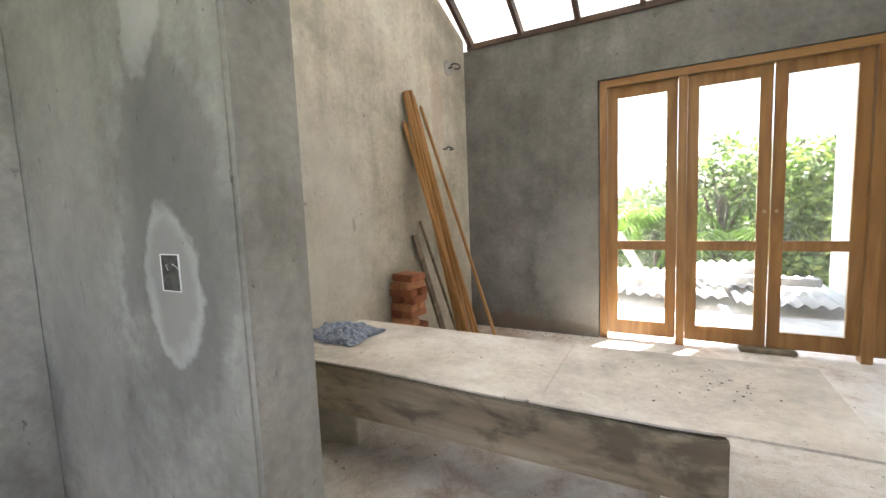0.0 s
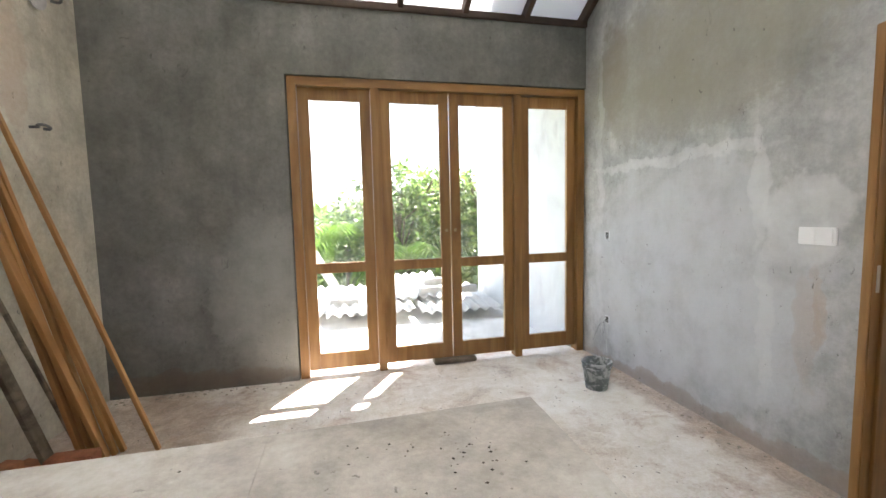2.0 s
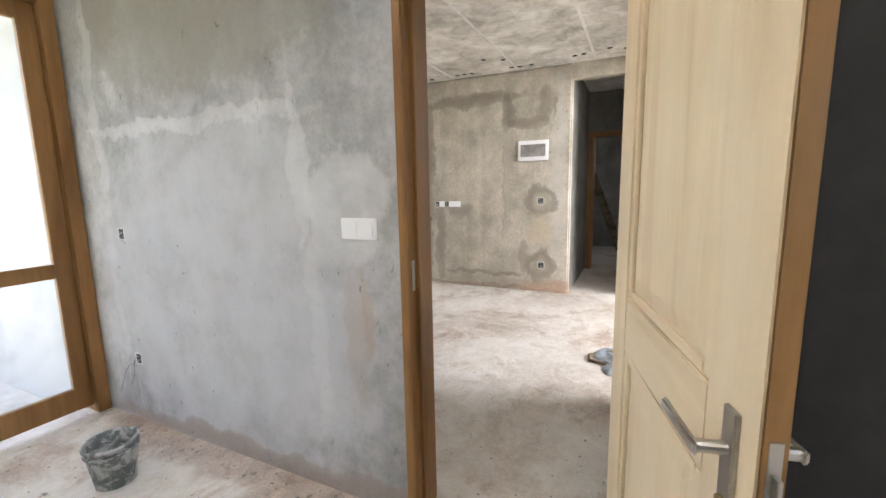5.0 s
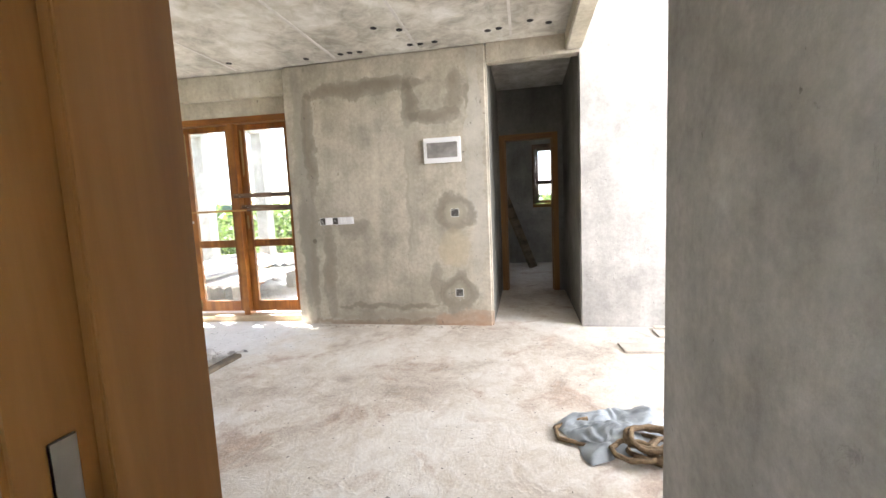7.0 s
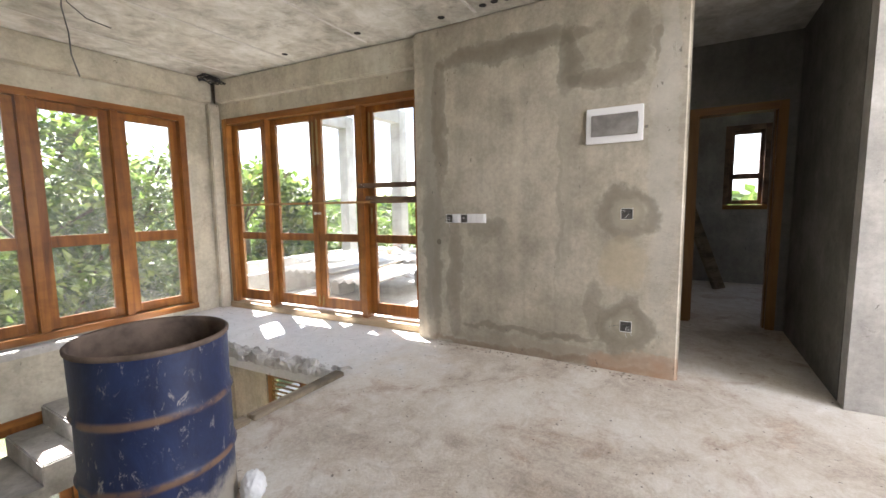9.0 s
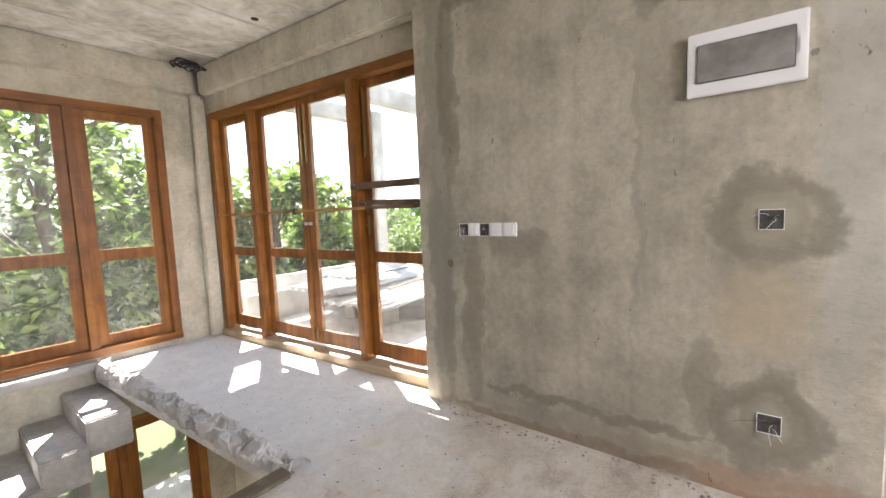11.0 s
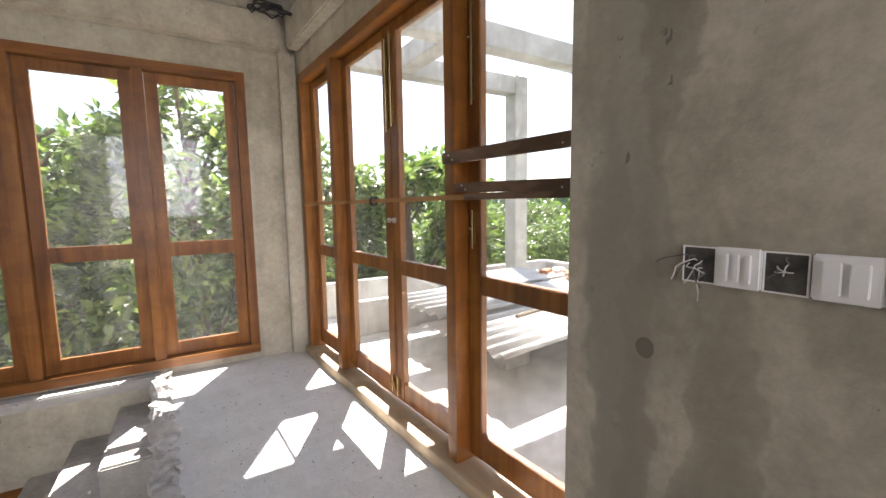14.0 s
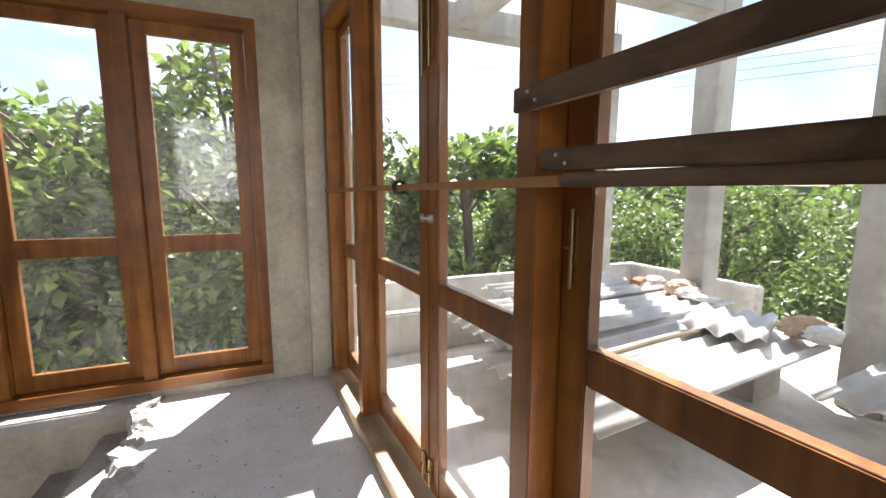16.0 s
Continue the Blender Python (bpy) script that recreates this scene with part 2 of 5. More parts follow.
M_PLASTER_H = plaster("damp_stained_plaster", (0.37, 0.335, 0.27), (0.45, 0.41, 0.335), (0.52, 0.48, 0.40),
                      stains=[((6.07, 4.20, 1.4), (0.5, 0.11, 1.5), (0.29, 0.27, 0.225), 0.75, 0),
                              ((6.07, 2.33, 1.6), (0.5, 0.10, 1.3), (0.50, 0.485, 0.44), 0.6, 0),
                              ((6.07, 3.45, 2.50), (0.5, 0.72, 0.095), DAMP, 0.9, 0),
                              ((6.07, 4.10, 1.95), (0.5, 0.075, 0.62), DAMP, 0.8, 0),
                              ((6.07, 2.97, 2.33), (0.5, 0.085, 0.27), DEEP, 0.8, 0),
                              ((6.07, 2.74, 2.16), (0.5, 0.27, 0.085), DEEP, 0.8, 0),
                              ((6.07, 2.53, 2.36), (0.5, 0.085, 0.24), DEEP, 0.75, 0),
                              ((6.07, 2.42, 2.30), (0.5, 0.025, 0.14), DEEP, 0.7, 0),
                              ((6.07, 3.02, 1.45), (0.5, 0.055, 0.85), (0.35, 0.32, 0.26), 0.5, 0),
                              ((6.07, 3.06, 1.2), (0.5, 0.02, 0.7), DAMP, 0.3, 0),
                              ((6.07, 3.97, 0.62), (0.5, 0.075, 0.60), DAMP, 0.7, 0),
                              ((6.07, 4.16, 0.62), (0.5, 0.05, 0.60), DAMP, 0.55, 0),
                              ((6.07, 3.66, 1.06), (0.5, 0.17, 0.12), DEEP, 0.55, 0),
                              ((6.07, 3.3, 0.21), (0.5, 0.62, 0.03), DEEP, 0.7, 0),
                              ((6.07, 3.1, 0.10), (0.5, 0.85, 0.05), (0.34, 0.285, 0.22), 0.6, 0),
                              ((6.07, 3.3, 0.02), (0.5, 0.95, 0.04), (0.24, 0.16, 0.11), 0.7, 0),
                              ((6.07, 2.58, 1.18), (0.5, 0.21, 0.20), DEEP, 0.95, 0.62),
                              ((6.07, 2.55, 0.34), (0.5, 0.20, 0.22), DEEP, 0.95, 0.5),
                              ((6.07, 2.78, 0.45), (0.5, 0.07, 0.25), DAMP, 0.6, 0),
                              ((6.07, 2.58, 0.80), (0.5, 0.16, 0.22), (0.50, 0.42, 0.29), 0.6, 0),
                              ((6.07, 2.42, 0.06), (0.5, 0.42, 0.11), RUST, 0.7, 0),
                              ((6.07, 4.24, 0.80), (0.5, 0.06, 0.8), (0.26, 0.24, 0.195), 0.5, 0)],
                      patches=[((6.07, 4.135, 0.93), (0.5, 0.022, 0.024), (0.16, 0.14, 0.11), (0.15, 0.13, 0.105), 0.85),
                               ((6.07, 2.56, 1.18), (0.5, 0.10, 0.10), (0.40, 0.36, 0.28), (0.33, 0.30, 0.235), 0.7),
                               ((6.07, 2.545, 0.35), (0.5, 0.09, 0.10), (0.36, 0.33, 0.26), (0.30, 0.27, 0.21), 0.7)])
M_WHITE_WALL = simple("white_outside_paint", (0.50, 0.51, 0.52), 0.85, 0, 0.05, 1.2, 0.05)
M_LIGHT_WALL = plaster("light_plaster", (0.40, 0.39, 0.37), (0.42, 0.41, 0.39), (0.44, 0.43, 0.41))


def slab_floor():
    k = Nodes("dusty_concrete_floor")
    p = k.world_pos()
    big = k.noise(p, 0.9, 7, 0.65, 0.7)
    c = k.ramp(big, [(0.30, (0.43, 0.365, 0.30)), (0.46, (0.645, 0.59, 0.515)), (0.66, (0.77, 0.735, 0.675))])
    red = k.span(k.noise(p, 1.9, 7, 0.7, 0.6), 0.52, 0.66)
    c = k.mix(k.math('MULTIPLY', red, 0.5), c, (0.40, 0.265, 0.185))
    # landing made paler: light dust, plus brightness from the windows put into the colour
    pale = k.span(k.math('ADD', k.near(p, (5.55, 6.0, 0.0), (1.1, 1.9, 1.0)), k.math('MULTIPLY', k.math('SUBTRACT', k.noise(p, 2.5, 6, 0.65), 0.5), 1.2)), 1.25, 0.7)
    c = k.mix(k.math('MULTIPLY', pale, 0.9), c, (0.74, 0.745, 0.74))
    soil = k.span(k.math('ADD', k.near(p, (-1.75, 3.8, 0.0), (1.0, 0.75, 1.0)), k.math('MULTIPLY', k.math('SUBTRACT', k.noise(p, 3.0, 6, 0.65), 0.5), 1.0)), 1.2, 0.6)
    c = k.mix(k.math('MULTIPLY', soil, 0.7), c, (0.30, 0.205, 0.14))
    foot = k.span(k.math('ADD', k.near(p, (2.1, 2.9, 0.0), (0.22, 1.6, 1.0)), k.math('MULTIPLY', k.math('SUBTRACT', k.noise(p, 4.0, 6, 0.65), 0.5), 1.2)), 1.2, 0.6)
    c = k.mix(k.math('MULTIPLY', foot, 0.6), c, (0.36, 0.255, 0.185))
    med = k.noise(p, 8.0, 8, 0.75, 0.8)
    c = k.mix(0.6, c, k.ramp(med, [(0.28, (0.24, 0.24, 0.24)), (0.5, (0.5, 0.5, 0.5)), (0.72, (0.76, 0.76, 0.76))]), "OVERLAY")
    fine = k.noise(p, 60.0, 5, 0.75)
    c = k.mix(0.45, c, k.ramp(fine, [(0.3, (0.3, 0.3, 0.3)), (0.7, (0.7, 0.7, 0.7))]), "OVERLAY")
    spots = k.span(k.noise(p, 26.0, 2, 0.5), 0.70, 0.745)
    c = k.mix(k.math('MULTIPLY', spots, 0.7), c, (0.10, 0.08, 0.065))
    k.bump(k.math('ADD', k.math('MULTIPLY', med, 1.5), k.math('MULTIPLY', fine, 0.45)), 0.7, 0.014)
    return k.finish(c, 0.92, 0, 0.2)


def soffit():
    """Board-marked concrete with white mortar seams, lime bloom and pits."""
    k = Nodes("cast_concrete_ceiling")
    p = k.world_pos()
    big = k.noise(p, 1.3, 6, 0.65, 0.6)
    c = k.ramp(big, [(0.32, (0.36, 0.345, 0.30)), (0.5, (0.53, 0.515, 0.465)), (0.66, (0.68, 0.67, 0.62))])
    med = k.noise(p, 6.0, 6, 0.7, 0.6)
    c = k.mix(0.7, c, k.ramp(med, [(0.3, (0.27, 0.265, 0.25)), (0.7, (0.74, 0.74, 0.74))]), "OVERLAY")
    dark = k.span(k.noise(p, 2.6, 5, 0.7), 0.60, 0.72)
    c = k.mix(k.math('MULTIPLY', dark, 0.65), c, (0.20, 0.19, 0.155))
    k.bump(med, 0.35, 0.012)
    return k.finish(c, 0.92, 0, 0.2)


M_FLOOR = slab_floor()
M_SOFFIT = soffit()
M_CONCRETE = plaster("raw_concrete", (0.34, 0.33, 0.31), (0.44, 0.43, 0.41), (0.54, 0.53, 0.51))
M_SCREED = plaster("pale_screed", (0.50, 0.49, 0.46), (0.60, 0.585, 0.555), (0.68, 0.665, 0.64))
TEAK = ((0.085, 0.025, 0.005), (0.26, 0.098, 0.020), (0.45, 0.205, 0.045))
M_TEAK = [wood("varnished_hardwood_" + a, *TEAK, i, 0.38, 1.0, 0.2) for i, a in enumerate("xyz")]
BROWN = ((0.13, 0.058, 0.016), (0.275, 0.138, 0.042), (0.41, 0.23, 0.08))
M_BROWN = [wood("oiled_hardwood_" + a, *BROWN, i) for i, a in enumerate("xyz")]
PINE = ((0.66, 0.51, 0.31), (0.79, 0.645, 0.43), (0.85, 0.73, 0.53))
M_SILL = wood("dusty_sill_timber", (0.34, 0.25, 0.15), (0.47, 0.36, 0.23), (0.58, 0.47, 0.33), 0, 0.75, 1.0, 0.3)
M_PINE = [wood("pale_new_timber_" + a, *PINE, i, 0.5) for i, a in enumerate("xyz")]
OLD = ((0.125, 0.092, 0.060), (0.265, 0.215, 0.15), (0.40, 0.345, 0.265))
M_OLD = [wood("weathered_timber_" + a, *OLD, i, 0.8, 1.0, 0.6) for i, a in enumerate("xyz")]
DUSKY = ((0.085, 0.05, 0.032), (0.20, 0.125, 0.08), (0.33, 0.235, 0.16))
M_DUSKY = [wood("dark_sawn_timber_" + a, *DUSKY, i, 0.7, 1.0, 0.55) for i, a in enumerate("xyz")]
POLE = ((0.22, 0.10, 0.035), (0.36, 0.18, 0.06), (0.49, 0.28, 0.105))
M_POLE = [wood("orange_batten_" + a, *POLE, i, 0.6) for i, a in enumerate("xyz")]
M_RAFTER = simple("dark_rafter_timber", (0.07, 0.04, 0.025), 0.7)
# near-black on purpose: carries the darkness of the unlit store opening
M_DARKPANEL = simple("unlit_gap_panel", (0.022, 0.018, 0.016), 0.7)
M_BLACK = simple("black_hole", (0.015, 0.015, 0.015), 0.8)
M_WHITE_PLASTIC = flat("white_plastic", (0.88, 0.88, 0.88), 0.3)
M_GREY_PLASTIC = simple("smoked_grey_plastic", (0.27, 0.255, 0.24), 0.22, 0, 0.35, 7.0, 0.05)
M_BOX = simple("dark_box_inside", (0.075, 0.07, 0.062), 0.7, 0, 0.6, 30.0, 0.2)
M_STEEL = simple("satin_steel", (0.55, 0.53, 0.50), 0.3, 1.0, 0.1)
M_BRASS = simple("dull_brass", (0.35, 0.26, 0.13), 0.4, 1.0, 0.2)
M_CABLE = flat("grey_cable", (0.12, 0.12, 0.12), 0.5)
M_BLACKCABLE = flat("black_cable", (0.02, 0.02, 0.02), 0.45)
M_WHITECABLE = flat("white_cable", (0.6, 0.6, 0.58), 0.45)


def brick_material():
    k = Nodes("clay_brick")
    v = k.coords()
    o = k.n("ShaderNodeObjectInfo")
    c = k.ramp(o.outputs["Random"], [(0.0, (0.24, 0.085, 0.04)), (0.5, (0.38, 0.15, 0.07)), (1.0, (0.50, 0.24, 0.12))])
    f = k.noise(v, 14.0, 6, 0.7)
    c = k.mix(0.6, c, k.ramp(f, [(0.3, (0.25, 0.25, 0.25)), (0.7, (0.72, 0.72, 0.72))]), "OVERLAY")
    k.bump(f, 0.5, 0.01)
    return k.finish(c, 0.92)


M_BRICK = brick_material()
M_ASBESTOS = simple("cement_sheet", (0.52, 0.52, 0.505), 0.85, 0, 0.15, 5.0, 0.2)


def glass():
    k = Nodes("dusty_glass")
    t = k.t
    g = k.n("ShaderNodeBsdfGlossy", Roughness=0.02)
    tr = k.n("ShaderNodeBsdfTransparent")
    tr.inputs["Color"].default_value = (0.95, 0.97, 0.96, 1)
    di = k.n("ShaderNodeBsdfDiffuse")
    di.inputs["Color"].default_value = (0.8, 0.8, 0.78, 1)
    m1 = k.n("ShaderNodeMixShader")
    m1.inputs[0].default_value = 0.022
    k.link(tr.outputs[0], m1.inputs[1])
    k.link(g.outputs[0], m1.inputs[2])
    dirt = k.span(k.noise(k.world_pos((3, 3, 1.2)), 2.0, 6, 0.7, 1.0), 0.36, 0.8, 0.045, 0.17)
    m2 = k.n("ShaderNodeMixShader")
    k.link(dirt, m2.inputs[0])
    k.link(m1.outputs[0], m2.inputs[1])
    k.link(di.outputs[0], m2.inputs[2])
    k.link(m2.outputs[0], k.out.inputs["Surface"])
    return k.mat


def translucent(name, colour, amount):
    k = Nodes(name)
    k.finish(colour, 0.6)
    tr = k.n("ShaderNodeBsdfTranslucent")
    tr.inputs["Color"].default_value = (*colour, 1)
    m = k.n("ShaderNodeMixShader")
    m.inputs[0].default_value = amount
    k.link(k.bsdf.outputs[0], m.inputs[1])
    k.link(tr.outputs[0], m.inputs[2])
    k.link(m.outputs[0], k.out.inputs["Surface"])
    return k.mat


M_GLASS = glass()
M_ROOFSHEET = translucent("white_roof_sheet", (0.88, 0.88, 0.87), 0.32)


# ---- mesh helpers ----
def box(bm, x0, x1, y0, y1, z0, z1, bevel=0.0, m=None):
    r = bmesh.ops.create_cube(bm, size=1.0)
    vs = r["verts"]
    for v in vs:
        v.co = Vector((x0 + (v.co.x + 0.5) * (x1 - x0), y0 + (v.co.y + 0.5) * (y1 - y0), z0 + (v.co.z + 0.5) * (z1 - z0)))
    if m is not None:
        bmesh.ops.transform(bm, matrix=m, verts=vs)
    if bevel:
        es = list({e for v in vs for e in v.link_edges})
        bmesh.ops.bevel(bm, geom=es, offset=bevel, segments=2, affect='EDGES', clamp_overlap=True)


def cyl(bm, p, q, r0, r1=None, seg=12):
    p, q = Vector(p), Vector(q)
    d = q - p
    m = Matrix.Translation((p + q) / 2) @ d.to_track_quat('Z', 'Y').to_matrix().to_4x4()
    bmesh.ops.create_cone(bm, cap_ends=True, segments=seg, radius1=r0, radius2=r0 if r1 is None else r1, depth=d.length, matrix=m)


def tube(bm, pts, r, seg=6):
    """A bent tube through points."""
    pts = [Vector(p) for p in pts]
    rings = []
    for i, p in enumerate(pts):
        d = (pts[min(i + 1, len(pts) - 1)] - pts[max(i - 1, 0)]).normalized()
        q = d.to_track_quat('Z', 'Y')
        rings.append([bm.verts.new(p + q @ Vector((r * math.cos(a), r * math.sin(a), 0))) for a in (2 * math.pi * k / seg for k in range(seg))])
    for a, b in zip(rings, rings[1:]):
        for k in range(seg):
            bm.faces.new((a[k], a[(k + 1) % seg], b[(k + 1) % seg], b[k]))
    bm.faces.new(rings[0][::-1])
    bm.faces.new(rings[-1])


def lathe(bm, profile, seg=40, centre=(0, 0, 0)):
    """Turn (radius, height) pairs about z."""
    cx, cy, cz = centre
    rings = [[bm.verts.new((cx + r * math.cos(2 * math.pi * k / seg), cy + r * math.sin(2 * math.pi * k / seg), cz + z)) for k in range(seg)] for r, z in profile]
    for a, b in zip(rings, rings[1:]):
        for k in range(seg):
            bm.faces.new((a[k], a[(k + 1) % seg], b[(k + 1) % seg], b[k]))
    return rings


def mesh_object(name, bm, material, smooth=False):
    bmesh.ops.recalc_face_normals(bm, faces=bm.faces[:])
    me = bpy.data.meshes.new(name)
    bm.to_mesh(me)
    bm.free()
    me.materials.append(material)
    if smooth:
        for p in me.polygons:
            p.use_smooth = True
    return new(name, me)


def part(name, bm, material, parent, label="", smooth=False):
    ob = mesh_object(name, bm, material, smooth)
    ob.parent = parent
    if label:
        ob["label"] = label
    return ob


def shared(name, mesh, parent, m):
    """One more object on a mesh that exists, under a parent."""
    ob = new(name, mesh)
    ob.parent = parent
    ob.matrix_basis = m
    return ob


def empty(name, m, label, category, group="", kind=""):
    ob = new(name)
    ob.matrix_basis = m
    ob.empty_display_size = 0.1
    return tagged(ob, label, category, group, kind)


def boxpart(name, dims, material, parent, label="", bevel=0.003, m=None):
    bm = bmesh.new()
    box(bm, *dims, bevel=bevel, m=m)
    return part(name, bm, material, parent, label)


def wall(name, axis, a0, a1, c0, c1, z0, z1, openings, material, label, bevel=0.0):
    """A wall along one axis ('x' or 'y') from a0 to a1, with thickness c0..c1 and openings (u0, u1, z0, z1) cut through."""
    us = sorted({a0, a1, *[u for o in openings for u in o[:2]]})
    zs = sorted({z0, z1, *[z for o in openings for z in o[2:]]})
    us = [u for u in us if a0 <= u <= a1]
    zs = [z for z in zs if z0 <= z <= z1]

    def solid(i, j):
        if not (0 <= i < len(us) - 1 and 0 <= j < len(zs) - 1):
            return False
        u, z = (us[i] + us[i + 1]) / 2, (zs[j] + zs[j + 1]) / 2
        return not any(o[0] < u < o[1] and o[2] < z < o[3] for o in openings)

    bm = bmesh.new()
    cache = {}

    def vert(i, j, c):
        key = (i, j, c)
        if key not in cache:
            u, z, w = us[i], zs[j], (c0, c1)[c]
            cache[key] = bm.verts.new((u, w, z) if axis == 'x' else (w, u, z))
        return cache[key]

    for i in range(len(us) - 1):
        for j in range(len(zs) - 1):
            if not solid(i, j):
                continue
            for c in (0, 1):
                bm.faces.new([vert(i, j, c), vert(i + 1, j, c), vert(i + 1, j + 1, c), vert(i, j + 1, c)])
            for di, dj, e in ((-1, 0, ((i, j), (i, j + 1))), (1, 0, ((i + 1, j), (i + 1, j + 1))), (0, -1, ((i, j), (i + 1, j))), (0, 1, ((i, j + 1), (i + 1, j + 1)))):
                if not solid(i + di, j + dj):
                    (p, q), (r, s) = e
                    bm.faces.new([vert(p, q, 0), vert(r, s, 0), vert(r, s, 1), vert(p, q, 1)])
    bmesh.ops.recalc_face_normals(bm, faces=bm.faces[:])
    if bevel:
        es = [e for e in bm.edges if len(e.link_faces) == 2 and e.calc_face_angle(0) > 0.5]
        bmesh.ops.bevel(bm, geom=es, offset=bevel, segments=3, affect='EDGES', clamp_overlap=True)
    return tagged(mesh_object(name, bm, material), label, "wall", kind="structure")


# ---- structure: room, hall and stairwell ----
ROOF_Y, ROOF_Z, SLOPE = 4.45, 3.04, 0.55       # the room's roof rises away from its glazed wall


def roof_z(y):
    return ROOF_Z + (ROOF_Y - y) * SLOPE


FACE_A = 4.45
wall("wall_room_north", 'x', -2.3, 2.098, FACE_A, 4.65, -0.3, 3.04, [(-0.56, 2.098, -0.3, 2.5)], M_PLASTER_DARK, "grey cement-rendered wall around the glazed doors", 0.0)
WEST = Matrix.Translation((-1.945, 4.45, 0)) @ pose(0, 0, 0, 0, 0, -6)      # the side wall runs slightly askew
ob = wall("wall_room_west", 'y', -4.0, 0.0, -0.18, 0.0, -0.3, 5.6, [], M_PLASTER_WARM, "warm grey trowelled cement wall")
ob.matrix_basis = WEST
wall("wall_room_south", 'x', -2.4, -0.972, 0.865, 1.105, -0.3, 5.4, [], M_PLASTER_PIER, "rough cement wall end beside the opening", 0.012)
wall("wall_partition", 'y', 1.377, 7.53, 2.10, 2.25, -0.3, 5.6, [(1.395, 2.245, -0.3, 2.12)], M_PLASTER_A, "pale grey cement wall with a doorway", 0.0)
wall("wall_outer_white", 'y', 4.655, 7.53, 2.0, 2.098, -3.0, 3.6, [], M_WHITE_WALL, "white painted outside wall")
FD_A, FD_B = Vector((6.03, 7.22, 0.0)), Vector((6.225, 4.372, 0.0))   # the hall's glazed wall runs slightly askew
FD_ANG = math.degrees(math.atan2(FD_B.y - FD_A.y, FD_B.x - FD_A.x))
FD_LEN = (FD_B - FD_A).length
FD_POSE = pose(FD_A.x, FD_A.y, 0, 0, 0, FD_ANG)
CEIL = 2.80

wall("wall_panel", 'y', 2.20, 4.385, 6.07, 6.20, -0.3, CEIL, [], M_PLASTER_H, "damp-stained beige cement wall", 0.02)
wall("wall_corridor_lintel", 'y', 1.33, 2.196, 6.08, 6.20, 2.62, CEIL, [], M_PLASTER_H, "cement lintel over the corridor opening")
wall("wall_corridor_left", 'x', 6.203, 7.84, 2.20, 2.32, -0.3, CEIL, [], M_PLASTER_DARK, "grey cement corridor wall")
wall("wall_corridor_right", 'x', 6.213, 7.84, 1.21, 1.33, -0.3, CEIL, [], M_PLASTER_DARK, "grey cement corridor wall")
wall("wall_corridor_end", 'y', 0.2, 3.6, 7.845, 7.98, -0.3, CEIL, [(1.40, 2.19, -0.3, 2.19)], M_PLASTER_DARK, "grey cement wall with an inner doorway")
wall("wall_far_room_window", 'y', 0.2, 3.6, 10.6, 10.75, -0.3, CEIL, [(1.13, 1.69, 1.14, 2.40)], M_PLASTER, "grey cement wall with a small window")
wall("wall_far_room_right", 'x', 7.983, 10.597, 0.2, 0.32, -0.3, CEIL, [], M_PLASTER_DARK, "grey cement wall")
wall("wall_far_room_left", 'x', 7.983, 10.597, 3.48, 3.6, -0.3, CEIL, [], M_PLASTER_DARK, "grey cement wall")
wall("wall_tall_white", 'y', -2.6, 1.326, 6.09, 6.21, -0.3, 5.2, [], M_LIGHT_WALL, "tall pale plastered wall")
wall("wall_hall_south", 'x', 2.255, 6.087, -2.75, -2.6, -0.3, 5.2, [(2.8, 5.6, 1.0, 4.2)], M_LIGHT_WALL, "pale plastered wall")
wall("wall_closet", 'x', 2.17, 3.50, 1.22, 1.376, -0.3, 5.2, [], M_LIGHT_WALL, "pale cement wall end beside the doorway", 0.015)
wall("wall_closet_side", 'y', -2.6, 1.217, 3.38, 3.50, -0.3, 5.2, [], M_LIGHT_WALL, "pale cement wall")
wall("wall_closet_back", 'x', 2.1, 3.377, -0.4, -0.28, -0.3, 2.9, [], M_PLASTER, "cement wall of the unlit store")
wall("wall_store_lintel", 'y', -0.28, 1.374, 2.10, 2.25, 2.62, 5.6, [], M_PLASTER, "cement lintel over the unlit store")
# added panel, coloured near-black in place of the deep shade in the store opening
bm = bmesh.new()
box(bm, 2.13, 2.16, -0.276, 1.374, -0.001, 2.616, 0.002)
tagged(mesh_object("unlit_gap_filler", bm, M_DARKPANEL), "near-black filler panel standing in for the unlit opening behind the open leaf", "door", kind="structure")
wall("wall_entry_east", 'y', -2.0, -0.403, 2.10, 2.22, -0.3, 5.6, [], M_PLASTER, "cement wall")
wall("wall_entry_south", 'x', -2.42, 2.22, -2.12, -2.003, -0.3, 5.6, [(-1.2, 0.8, 0.95, 2.55)], M_PLASTER, "cement wall")
wall("wall_entry_west", 'y', -2.0, 0.862, -2.42, -2.30, -0.3, 5.6, [], M_PLASTER, "cement wall")
wall("wall_window", 'x', 2.255, 6.04, 7.335, 7.53, -2.9, CEIL, [(2.80, 5.63, 0.05, 2.35), (3.6, 5.75, -2.85, -0.6)], M_PLASTER_WARM, "cement wall around the tall windows")


def skew_wall(name, s0, s1, d0, d1, z0, z1, openings, material, label):
    ob = wall(name, 'x', s0, s1, d0, d1, z0, z1, openings, material, label)
    ob.matrix_basis = FD_POSE
    return ob


skew_wall("wall_glazed", -0.25, FD_LEN + 0.3, 0.0, 0.16, -2.9, CEIL, [(0.0, FD_LEN, 0.0, 2.36), (0.5, 1.6, -2.4, -0.75)], M_PLASTER_WARM, "cement wall around the hall's glazed doors")


